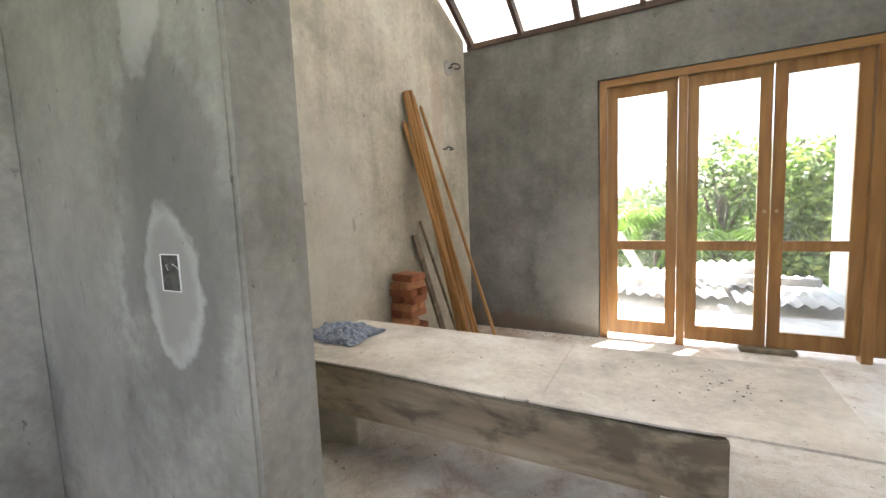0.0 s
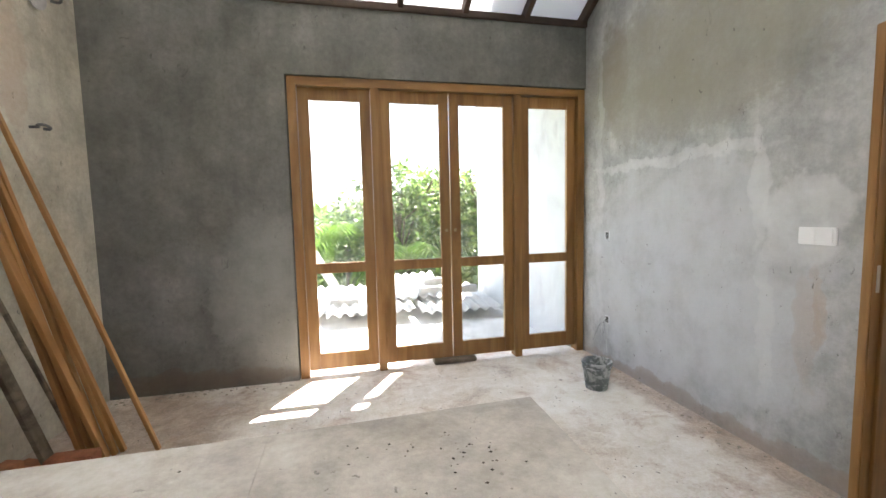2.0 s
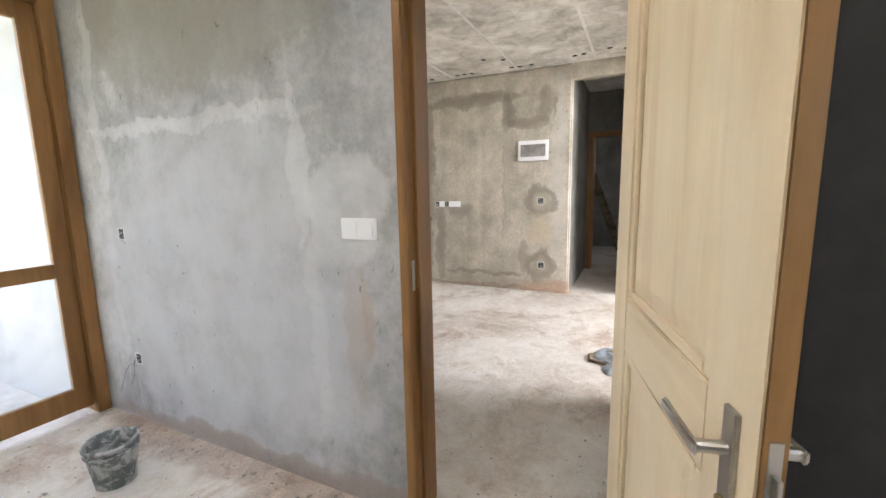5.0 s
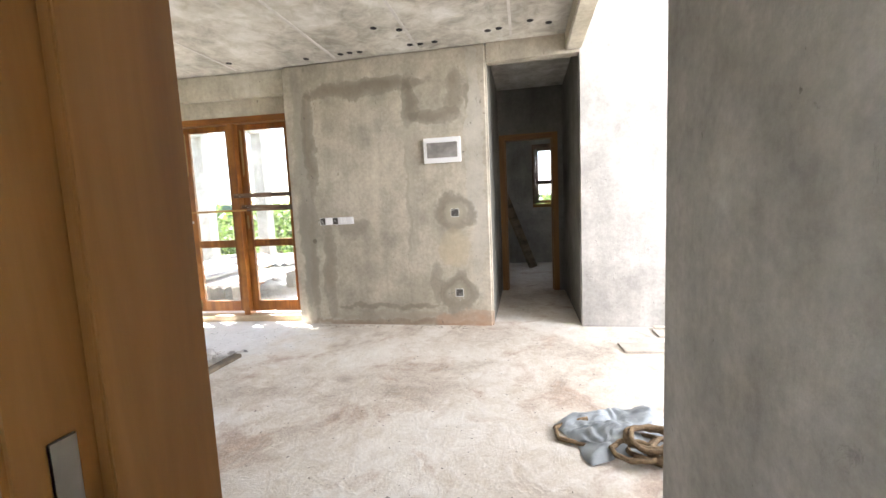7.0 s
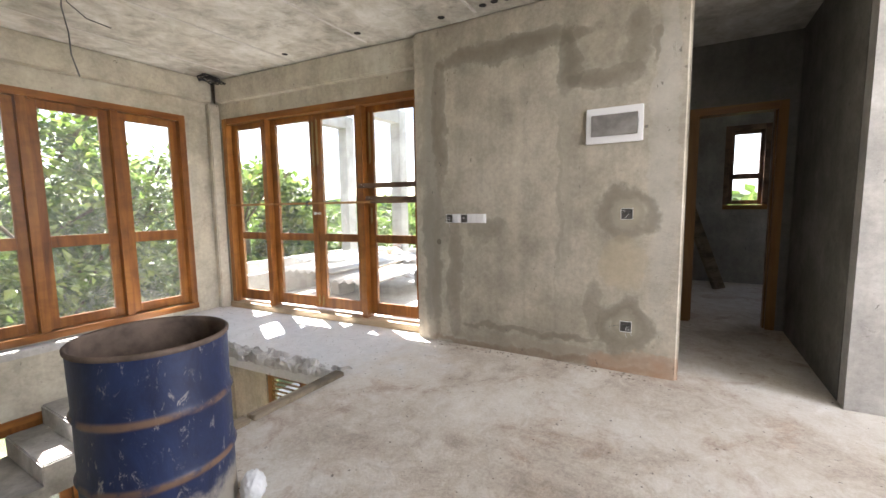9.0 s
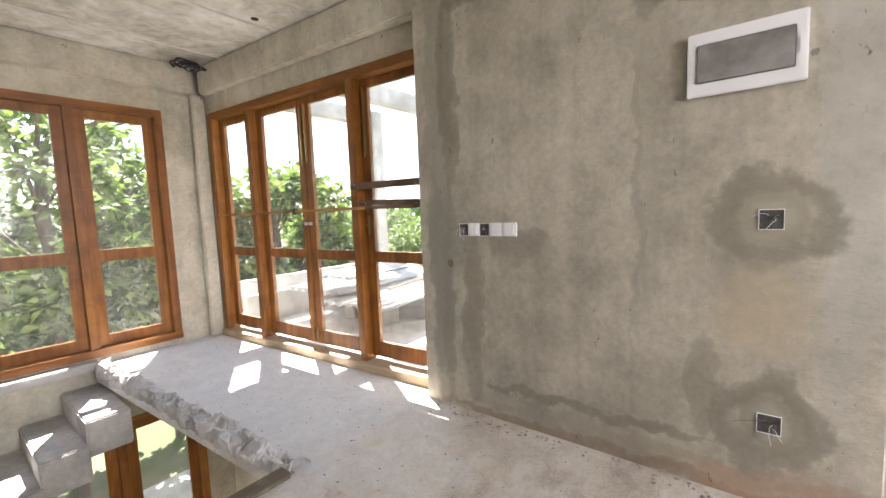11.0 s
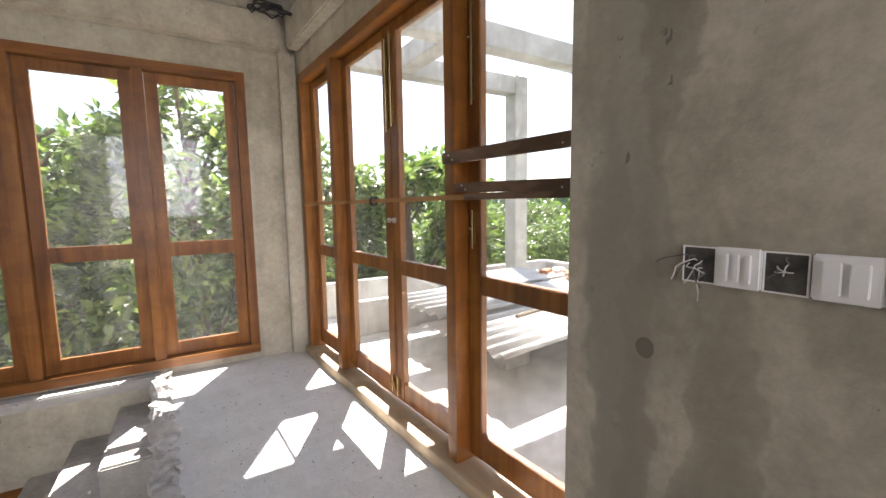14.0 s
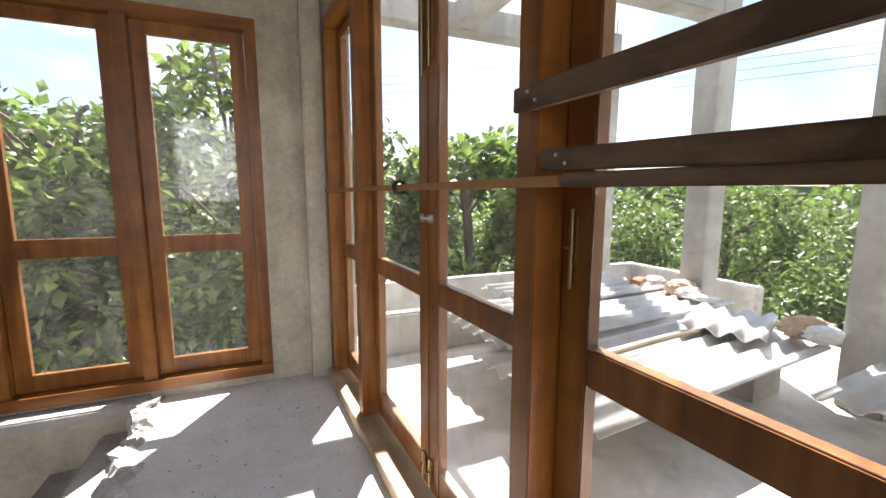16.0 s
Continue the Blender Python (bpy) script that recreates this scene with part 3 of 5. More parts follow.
def slab(name, outline, z0, z1, material, label, category="floor"):
    bm = bmesh.new()
    top = [bm.verts.new((x, y, z1)) for x, y in outline]
    bot = [bm.verts.new((x, y, z0)) for x, y in outline]
    bm.faces.new(top)
    bm.faces.new(bot[::-1])
    for i in range(len(outline)):
        j = (i + 1) % len(outline)
        bm.faces.new((top[j], top[i], bot[i], bot[j]))
    bmesh.ops.triangulate(bm, faces=[f for f in bm.faces if len(f.verts) > 4])
    return tagged(mesh_object(name, bm, material), label, category, kind="structure")


HOLE_Y = 4.38
slab("floor", [(-2.5, -2.0), (6.085, -2.6), (6.085, 1.33), (10.6, 0.32), (10.6, 3.48), (6.2, 3.48), (6.2, 4.44), (6.18, 4.46), (6.03, 7.22), (6.03, 7.335), (4.90, 7.335), (5.06, HOLE_Y),
               (2.25, HOLE_Y), (2.1, 4.45), (2.0, 4.655), (-2.5, 4.655)], -0.16, 0.0, M_FLOOR, "dusty bare concrete floor with red clay stains")
slab("floor_lower", [(1.9, 3.0), (6.3, 3.0), (6.3, 7.6), (1.9, 7.6)], -3.0, -2.9, M_FLOOR, "bare concrete floor of the storey below")
wall("wall_lower_south", 'x', 2.1, 6.2, 2.9, 3.0, -2.9, -0.16, [], M_PLASTER, "cement wall of the storey below")
wall("wall_lower_west", 'y', 3.0, 7.33, 2.1, 2.25, -2.9, -0.3, [], M_PLASTER, "cement wall of the storey below")
slab("ceiling", [(2.25, 1.31), (6.2, 1.31), (6.2, 1.21), (10.75, 0.2), (10.75, 3.6), (6.4, 3.6), (6.4, 7.53), (2.25, 7.53)], CEIL, CEIL + 0.14, M_SOFFIT, "raw cast concrete ceiling with mortar seams", "ceiling")
slab("ceiling_store", [(2.1, -0.4), (3.4, -0.4), (3.4, 1.22), (2.1, 1.22)], 2.9, 3.0, M_SOFFIT, "concrete ceiling of the unlit store", "ceiling")
slab("ceiling_tall", [(2.1, -2.75), (6.2, -2.75), (6.2, 1.31), (2.1, 1.31)], 5.2, 5.24, M_LIGHT_WALL, "pale plastered high ceiling", "ceiling")


def beam(name, dims, label, m=None):
    bm = bmesh.new()
    box(bm, *dims, bevel=0.012)
    ob = tagged(mesh_object(name, bm, M_PLASTER_WARM), label, "beam", kind="structure")
    if m is not None:
        ob.matrix_basis = m
    return ob


beam("beam_window", (2.26, 5.90, 7.20, 7.332, 2.54, CEIL - 0.003), "plastered concrete beam above the windows")
beam("beam_glazed", (0.03, FD_LEN - 0.03, -0.10, -0.002, 2.54, CEIL - 0.003), "plastered concrete beam above the glazed doors", FD_POSE)
beam("beam_south", (3.51, 6.065, 1.315, 1.46, 2.64, CEIL - 0.003), "plastered concrete beam at the edge of the ceiling")

# mortar seams under the concrete ceiling
bm = bmesh.new()
for y in (1.95, 2.85, 3.72, 4.86, 5.85, 6.75):
    box(bm, 2.27, 6.0, y - 0.012, y + 0.012, CEIL - 0.006, CEIL - 0.001)
tagged(mesh_object("ceiling_seams", bm, M_SCREED), "pale mortar seams on the concrete ceiling", "ceiling", kind="structure")

# the room's roof: sheet, rafters, wall plate
bm = bmesh.new()
TOPY = -2.2
vs = [bm.verts.new(p) for p in ((-2.5, 5.5, roof_z(5.5) + 0.12), (2.24, 5.5, roof_z(5.5) + 0.12), (2.24, TOPY, roof_z(TOPY) + 0.12), (-2.5, TOPY, roof_z(TOPY) + 0.12))]
bm.faces.new(vs)
r = bmesh.ops.extrude_face_region(bm, geom=bm.faces[:])
bmesh.ops.translate(bm, vec=(0, 0, 0.02), verts=[v for v in r["geom"] if isinstance(v, bmesh.types.BMVert)])
roof = tagged(mesh_object("ceiling_roof_sheet", bm, M_ROOFSHEET), "white roof sheeting laid over dark rafters", "roof", kind="structure")
for i in range(8):
    x = -1.86 + i * 0.56
    bm = bmesh.new()
    for y0, y1 in ((4.62, TOPY),):
        a, b = Vector((x, y0, roof_z(y0))), Vector((x, y1, roof_z(y1)))
        d = b - a
        box(bm, -0.022, 0.022, 0, d.length, 0.015, 0.115, 0.003, Matrix.Translation(a) @ pose(0, 0, 0, -math.degrees(math.atan(SLOPE)), 0, 0) @ pose(0, 0, 0, 0, 0, 180))
    tagged(mesh_object("rafter", bm, M_RAFTER), "dark stained timber rafter under the roof sheet", "rafter", "roof rafters", "structure")
bm = bmesh.new()
box(bm, -1.9, 2.1, FACE_A - 0.02, FACE_A + 0.08, 3.04, 3.10, 0.004)
tagged(mesh_object("wall_plate", bm, M_RAFTER), "dark timber wall plate on the wall head", "beam", kind="structure")


# ---- glazed doors and windows ----
def glazed(name, m, width, edges, top, bottom, rails, stile, mats, label, category, sill=0.0, depth=0.10, meet=(), inset=0.028):
    """A timber frame with posts at the given centres and glazed leaves between. rails: bottom rail top, lock rail bottom and top, head rail bottom."""
    root = empty(name, m, label, category, kind="structure")
    mx, my, mz = mats
    pw = 0.07
    boxpart("frame_post", (0, pw, -0.015, depth, sill, top), mz, root)
    boxpart("frame_post", (width - pw, width, -0.015, depth, sill, top), mz, root)
    boxpart("frame_head", (pw, width - pw, -0.013, depth, top - pw, top), mx, root)
    cuts = [pw]
    for c in edges:
        if c in meet:
            cuts += [c - 0.001, c + 0.001]
        else:
            boxpart("mullion", (c - pw / 2, c + pw / 2, -0.010, depth, sill, top - pw), mz, root)
            cuts += [c - pw / 2, c + pw / 2]
    cuts.append(width - pw)
    rb, l0, l1, rt = rails
    y0, y1 = inset, inset + 0.038
    leaves = []
    for a, b in zip(cuts[::2], cuts[1::2]):
        a, b = a + 0.003, b - 0.003
        bm = bmesh.new()
        t = top - pw - 0.003
        box(bm, a, a + stile, y0, y1, bottom, t, 0.004)
        box(bm, b - stile, b, y0, y1, bottom, t, 0.004)
        for z0, z1 in ((bottom, rb), (l0, l1), (rt, t)):
            box(bm, a + stile, b - stile, y0 + 0.002, y1 - 0.002, z0, z1, 0.004)
        leaf = part("leaf", bm, mz, root)
        for z0, z1 in ((rb, l0), (l1, rt)):
            pane = boxpart("pane", (a + stile + 0.0005, b - stile - 0.0005, inset + 0.0015, inset + 0.0055, z0 + 0.0005, z1 - 0.0005), M_GLASS, leaf, "dusty clear glass pane", 0)
            pane.visible_shadow = False
        leaves.append((leaf, a, b))
    return root, leaves


door_room, leaves_a = glazed("door_1", pose(-0.55, FACE_A + 0.03, 0), 2.646, (0.694, 1.338, 1.971), 2.495, 0.05, (0.19, 0.885, 0.97, 2.32), 0.088, M_BROWN,
                             "four-leaf glazed timber doors, closed, unpainted brown", "glazed door", meet=(1.338,))
door_hall, leaves_h = glazed("door_2", FD_POSE, FD_LEN, (0.70, 1.43, 2.095), 2.36, 0.10, (0.225, 0.875, 0.96, 2.222), 0.083, M_TEAK,
                             "four-leaf varnished glazed timber doors, closed", "glazed door", sill=0.0, depth=0.115, meet=(1.43,), inset=0.066)
window_hall, leaves_w = glazed("window_1", pose(2.80, 7.34, 0), 2.83, (0.725, 1.425, 2.125), 2.35, 0.13, (0.23, 0.91, 1.02, 2.20), 0.08, M_TEAK,
                               "tall varnished timber casement windows above the stairs", "window", sill=0.055, inset=0.046)
boxpart("window_sill", (0.0, 2.83, -0.03, 0.10, 0.055, 0.125), M_TEAK[0], window_hall)
boxpart("threshold", (0.0, FD_LEN, -0.05, 0.10, 0.0, 0.07), M_SILL, door_hall, "pale dusty timber threshold board")
bm = bmesh.new()
box(bm, 2.26, 4.92, 7.20, 7.334, -0.03, 0.04, 0.01)
tagged(mesh_object("trim_ledge", bm, M_CONCRETE), "cement ledge under the windows", "ledge", kind="structure")

# inner doorways
def doorframe(name, m, width, height, mats, label, depth=0.12, pw=0.075):
    root = empty(name, m, label, "door frame", kind="structure")
    for a in (0, width - pw):
        bm = bmesh.new()
        box(bm, a, a + pw, -0.012, depth, 0, height, 0.004)
        box(bm, a + (pw if a == 0 else -0.014), a + (pw + 0.014 if a == 0 else 0), 0.045, depth - 0.002, 0, height - pw, 0.002)
        part("frame_post", bm, mats[2], root)
    boxpart("frame_head", (pw, width - pw, -0.012, depth, height - pw, height), mats[0], root)
    return root


frame_room = doorframe("door_3", pose(2.097, 2.243, 0, 0, 0, -90), 0.851, 2.118, M_BROWN, "brown timber door frame in the cement wall", 0.155, 0.04)
boxpart("strike_plate", (0.0405, 0.043, 0.012, 0.032, 0.98, 1.10), M_STEEL, frame_room, "steel strike plate")
frame_far = doorframe("door_4", pose(7.842, 2.19, 0, 0, 0, -90), 0.79, 2.19, M_BROWN, "dark timber door frame at the corridor's end", 0.14)
win_far, _ = glazed("window_2", pose(10.61, 1.69, 1.14, 0, 0, -90), 0.56, (), 1.26, 0.075, (0.14, 0.46, 0.54, 1.13), 0.05, M_DUSKY, "small timber casement window", "window")
boxpart("window_sill", (0.0, 0.56, -0.03, 0.10, 0.0, 0.07), M_BROWN[0], win_far)


def panel_door(m):
    """Raised-panel leaf: local x from the hinge, y through the thickness."""
    W, H, T = 0.785, 2.05, 0.032
    A, B = 0.135, 0.640                       # inner edges of the stiles
    root = empty("room_door", m, "open pale unpainted timber panel door with lever handle", "door")
    boxpart("core", (0.004, W - 0.004, 0.0135, T - 0.0135, 0.03, H - 0.01), M_PINE[2], root, "", 0)
    for a, b in ((0, A), (B, W)):
        boxpart("stile", (a, b, 0, T, 0.02, H), M_PINE[2], root)
    for a, b in ((0.02, 0.22), (0.905, 1.055), (H - 0.13, H)):
        boxpart("rail", (A, B, 0.0008, T - 0.0008, a, b), M_PINE[0], root)
    for a, b in ((0.22, 0.905), (1.055, H - 0.13)):
        for face in (0, 1):
            def y(d):
                return d if face == 0 else T - d

            # sloping mould round the sunk panel
            for name, (x0, x1, z0, z1) in (("mould", (A, A + 0.028, a, b)), ("mould", (B - 0.028, B, a, b)), ("mould", (A + 0.028, B - 0.028, a, a + 0.028)), ("mould", (A + 0.028, B - 0.028, b - 0.028, b))):
                bm = bmesh.new()
                lo, hi = sorted((y(0.0035), y(0.0133)))
                box(bm, x0 + 0.003, x1, lo, hi, z0 + 0.003, z1 - 0.003, 0.002)
                part(name, bm, M_PINE[2 if x1 - x0 < 0.05 else 0], root)
            bm = bmesh.new()
            lo, hi = sorted((y(0.0055), y(0.0133)))
            box(bm, A + 0.031, B - 0.031, lo, hi, a + 0.031, b - 0.031)
            for v in bm.verts:
                if abs(v.co.y - y(0.0055)) < 1e-5:
                    v.co.x += 0.036 if v.co.x < W / 2 else -0.036
                    v.co.z += 0.036 if v.co.z < (a + b) / 2 else -0.036
            part("panel", bm, M_PINE[2], root)
    boxpart("edge_band", (W - 0.0005, W + 0.003, 0.001, T - 0.001, 0.021, H - 0.001), M_BROWN[2], root, "brown lipping on the leaf's edge")
    px = 0.727
    for y0, s in ((0.0, -1), (T, 1)):
        bm = bmesh.new()
        box(bm, px - 0.017, px + 0.017, min(y0, y0 + s * 0.008), max(y0, y0 + s * 0.008), 0.890, 1.062, 0.002)
        plate = part("handle_plate", bm, M_STEEL, root, "satin steel lock plate")
        bm = bmesh.new()
        cyl(bm, (px, y0 + s * 0.008, 1.005), (px, y0 + s * 0.050, 1.005), 0.009)
        box(bm, px - 0.118, px + 0.012, min(y0 + s * 0.044, y0 + s * 0.054), max(y0 + s * 0.044, y0 + s * 0.054), 0.995, 1.015, 0.004)
        part("lever", bm, M_STEEL, plate, "steel lever handle")
        bm = bmesh.new()
        cyl(bm, (px, y0 + s * 0.008, 0.925), (px, y0 + s * 0.014, 0.925), 0.009)
        part("key_cylinder", bm, M_BRASS, plate, "brass key cylinder")
    boxpart("lock_face", (W + 0.003, W + 0.0048, 0.008, T - 0.008, 0.875, 1.055), M_STEEL, root, "steel lock face", 0.0005)
    for a, b, k in ((0.985, 1.015, 0.014), (0.915, 0.950, 0.003)):
        boxpart("latch_bolt", (W + 0.0048, W + 0.0048 + k, 0.013, T - 0.013, a, b), M_STEEL, root, "steel latch tongue", 0.001)
    return root


# local x runs from the hinge towards the leaf's free edge
panel_door(pose(2.085, 1.48, 0.015, 0, 0, 194.5))

# ---- stairs ----
stairs = empty("staircase", pose(0, 0, 0), "raw concrete stair flight going down beside the windows", "staircase", kind="structure")
RISE, TREAD, N_STEPS = 0.18, 0.255, 10
for i in range(N_STEPS):
    x1 = 4.90 - i * TREAD + (0.012 if i == 0 else 0)
    zt = -RISE * (i + 1)
    bm = bmesh.new()
    box(bm, x1 - TREAD - 0.012, x1 + 0.012, 6.46, 7.333, zt - RISE - 0.10, zt, 0.012)
    part("step", bm, M_CONCRETE, stairs)
slab("floor_landing", [(2.25, 6.0), (2.36, 6.0), (2.36, 7.33), (2.25, 7.33)], -2.9, -1.98, M_CONCRETE, "raw concrete landing at the foot of the flight")

# ---- outside: ground, terraces, posts, sheets ----
def grass_ground():
    k = Nodes("rough_ground")
    p = k.world_pos()
    a = k.noise(p, 0.25, 6, 0.65)
    c = k.ramp(a, [(0.35, (0.05, 0.075, 0.025)), (0.55, (0.10, 0.13, 0.05)), (0.7, (0.22, 0.19, 0.12))])
    b = k.noise(p, 5.0, 5, 0.7)
    c = k.mix(0.5, c, k.ramp(b, [(0.3, (0.25, 0.25, 0.25)), (0.7, (0.75, 0.75, 0.75))]), "OVERLAY")
    k.bump(b, 0.6, 0.08)
    return k.finish(c, 0.95)


M_GROUND = grass_ground()
bm = bmesh.new()
bmesh.ops.create_grid(bm, x_segments=40, y_segments=40, size=900)
ground = mesh_object("ground", bm, M_GROUND)
ground.location = (0, 0, -3.15)
tagged(ground, "rough green ground around the house", "ground", kind="structure")

slab("pavement_lower", [(1.0, 7.54), (9.5, 7.54), (9.5, 10.2), (1.0, 10.2)], -3.14, -2.95, M_SCREED, "pale cement yard beside the storey below", "pavement")
slab("terrace_hall", [(6.20, 3.0), (10.24, 3.0), (10.24, 8.55), (6.05, 8.55), (6.05, 7.54), (6.22, 7.54), (6.42, 4.4), (6.42, 3.6)], -0.30, -0.06, M_SCREED, "pale cement terrace slab outside the hall's glazed doors", "terrace")
slab("terrace_room", [(-2.6, 4.66), (1.998, 4.66), (1.998, 9.0), (-2.6, 9.0)], -0.40, -0.03, M_SCREED, "sunlit cement terrace outside the room's glazed doors", "terrace")
# unseen slab, sized so that it trims the sun patches on the landing
slab("canopy_hall", [(6.405, 3.2), (7.05, 3.2), (6.93, 7.5), (6.405, 7.5)], 2.80, 2.92, M_CONCRETE, "unseen concrete canopy added to cut the sun above the hall's glazed doors", "canopy")


def parapet(name, dims, label):
    bm = bmesh.new()
    box(bm, *dims, bevel=0.015)
    return tagged(mesh_object(name, bm, M_CONCRETE), label, "parapet", kind="structure")


parapet("parapet_north", (6.24, 10.22, 8.42, 8.54, -0.06, 0.36), "low cement parapet round the terrace")
parapet("parapet_east", (10.10, 10.22, 6.85, 8.418, -0.06, 0.36), "low cement parapet round the terrace")
parapet("parapet_cross", (6.44, 8.6, 7.55, 7.67, -0.06, 0.30), "rough low wall across the terrace")


def concrete_post(x, y, z0, z1, w=0.23):
    bm = bmesh.new()
    box(bm, x - w / 2, x + w / 2, y - w / 2, y + w / 2, z0, z1, 0.008)
    root = tagged(mesh_object("concrete_post", bm, M_CONCRETE), "square raw concrete post standing on the terrace", "post", "pergola posts")
    for i in (-1, 1):
        for j in (-1, 1):
            bm = bmesh.new()
            tube(bm, [(x + i * 0.07, y + j * 0.07, z1 - 0.002), (x + i * 0.075, y + j * 0.07, z1 + 0.1), (x + i * 0.08, y + j * 0.075, z1 + 0.18)], 0.006, 5)
            part("rebar", bm, M_BRASS, root, "rusty reinforcing bar end")
    return root


concrete_post(9.30, 8.22, -0.06, 3.06)
concrete_post(9.45, 7.02, -0.06, 3.06)
concrete_post(9.05, 5.58, -0.06, 3.06)


def concrete_beam(a, b, z0, z1, w=0.22):
    a, b = Vector(a), Vector(b)
    d = b - a
    bm = bmesh.new()
    box(bm, 0, d.length, -w / 2, w / 2, z0, z1, 0.008)
    ob = tagged(mesh_object("concrete_beam", bm, M_CONCRETE), "raw concrete pergola beam spanning from the house to a post", "beam", "pergola beams")
    ob.matrix_basis = pose(a.x, a.y, 0, 0, 0, math.degrees(math.atan2(d.y, d.x)))
    return ob


concrete_beam((6.42, 8.22, 0), (9.185, 8.22, 0), 2.82, 3.05)
concrete_beam((6.96, 7.02, 0), (9.335, 7.02, 0), 2.82, 3.05)
concrete_beam((7.45, 7.135, 0), (7.45, 8.105, 0), 2.83, 3.05)


def corrugated(m, width, length, label, pitch=0.146, amp=0.024, thick=0.007):
    """A cement sheet whose waves run along local x; the wavy ends face along x."""
    bm = bmesh.new()
    n = int(width / pitch * 12)
    rows = []
    for x in (0.0, length * 0.5, length):
        rows.append([[bm.verts.new((x, i / n * width, amp * math.sin(2 * math.pi * (i / n * width) / pitch) + s * thick)) for i in range(n + 1)] for s in (0, 1)])
    for a, b in zip(rows, rows[1:]):
        for i in range(n):
            bm.faces.new((a[1][i], b[1][i], b[1][i + 1], a[1][i + 1]))
            bm.faces.new((a[0][i + 1], b[0][i + 1], b[0][i], a[0][i]))
    for r in (rows[0], rows[-1]):
        for i in range(n):
            bm.faces.new((r[0][i], r[1][i], r[1][i + 1], r[0][i + 1]))
    for k in (0, n):
        for a, b in zip(rows, rows[1:]):
            bm.faces.new((a[0][k], b[0][k], b[1][k], a[1][k]))
    ob = mesh_object("corrugated_sheet", bm, M_ASBESTOS, True)
    ob.matrix_basis = m
    return tagged(ob, label, "roof sheet", "loose corrugated sheets")


LAB = "grey corrugated cement roof sheet lying loose on the terrace"
for x, y, z, ln, wd, rx, ry, rz in ((6.86, 5.58, 0.27, 2.05, 1.02, 0, -1, 4), (8.17, 4.44, 0.285, 1.6, 1.02, 0, -1, 3), (6.95, 6.42, 0.33, 2.45, 1.0, 1, 0, 5), (7.6, 7.05, 0.375, 1.55, 0.85, 0, 0, 3), (8.45, 5.85, 0.365, 0.75, 0.5, 0, 0, 24)):
    corrugated(pose(x, y, z, rx, ry, rz), wd, ln, LAB)
# rough blocks that carry the sheets
for i, (x, y, w, d, h) in enumerate(((7.25, 6.05, 0.3, 0.14, 0.305), (8.45, 5.90, 0.3, 0.15, 0.335), (7.3, 6.62, 0.35, 0.16, 0.365), (8.75, 6.85, 0.3, 0.16, 0.38), (7.9, 7.3, 0.3, 0.15, 0.405), (8.55, 4.95, 0.25, 0.14, 0.32), (9.4, 4.85, 0.25, 0.16, 0.345))):
    bm = bmesh.new()
    box(bm, x, x + w, y, y + d, -0.06, -0.06 + h, 0.012)
    for v in bm.verts:
        v.co += 0.02 * noise.noise_vector(v.co * 6)
    tagged(mesh_object("cement_block", bm, M_CONCRETE), "rough grey cement block under loose roof sheets", "block", "cement blocks")
bm = bmesh.new()
tube(bm, [(7.45, 6.13, 0.345), (7.9, 6.17, 0.353), (8.35, 6.20, 0.358)], 0.016, 7)
tagged(mesh_object("stick", bm, M_OLD[0]), "grey weathered stick lying on the roof sheets", "stick")
for k in range(5):
    bm = bmesh.new()
    tube(bm, [(12 + 38 * u, 47 - 30 * u, 9.2 + 0.75 * k - 2.6 * u * (1 - u) + 1.6 * u) for u in (i / 16 for i in range(17))], 0.018, 4)
    tagged(mesh_object("power_line", bm, M_CABLE), "thin dark overhead power line beyond the trees", "power line", "power lines")
# debris round the posts
rng = random.Random(5)
for i in range(16):
    x, y = 9.2 + rng.uniform(-0.5, 0.55), 7.2 + rng.uniform(-0.9, 0.8)
    s = rng.uniform(0.05, 0.12)
    bm = bmesh.new()
    bmesh.ops.create_icosphere(bm, subdivisions=2, radius=s)
    for v in bm.verts:
        v.co *= 1 + 0.5 * noise.noise(v.co * 14 + Vector((i, 0, 0)))
        v.co.z = max(v.co.z * 0.5, -0.02)
    ob = mesh_object("rubble_piece", bm, M_BRICK if i % 3 == 0 else M_SCREED)
    ob.location = (x, y, -0.04 + 0.0)
    tagged(ob, "broken brick piece on the terrace" if i % 3 == 0 else "pale lump of broken mortar on the terrace", "rubble", "rubble on the terrace")
# sheets, blocks and a board outside the room
for x, y, z, ln, wd, rx, ry, rz in ((-0.62, 6.35, 0.10, 1.8, 1.1, 2, -2, 90), (0.52, 6.15, 0.13, 1.8, 1.15, 0, -2, 92), (1.68, 6.05, 0.10, 1.7, 1.1, 0, -2, 90), (0.95, 6.55, 0.22, 1.6, 1.1, -3, -4, 84)):
    corrugated(pose(x + 0.2, y, z, rx, ry, rz), wd, ln, "white sunlit corrugated cement sheet stacked outside the doors")
for x, y, z, rz in ((1.05, 6.75, 0.27, 5), (1.5, 6.7, 0.27, -4), (1.15, 6.95, 0.36, 2), (0.3, 6.9, 0.2, 8), (-0.2, 6.7, 0.18, -8)):
    bm = bmesh.new()
    box(bm, -0.2, 0.2, -0.08, 0.08, -0.05, 0.05, 0.01)
    ob = mesh_object("cement_block", bm, M_CONCRETE)
    ob.matrix_basis = pose(x, y, z, 0, 0, rz)
    tagged(ob, "pale cement block lying on stacked sheets", "block", "cement blocks")
bm = bmesh.new()
box(bm, -0.06, 0.06, -0.012, 0.012, 0, 1.15, 0.003)
ob = mesh_object("leaning_board", bm, M_ASBESTOS)
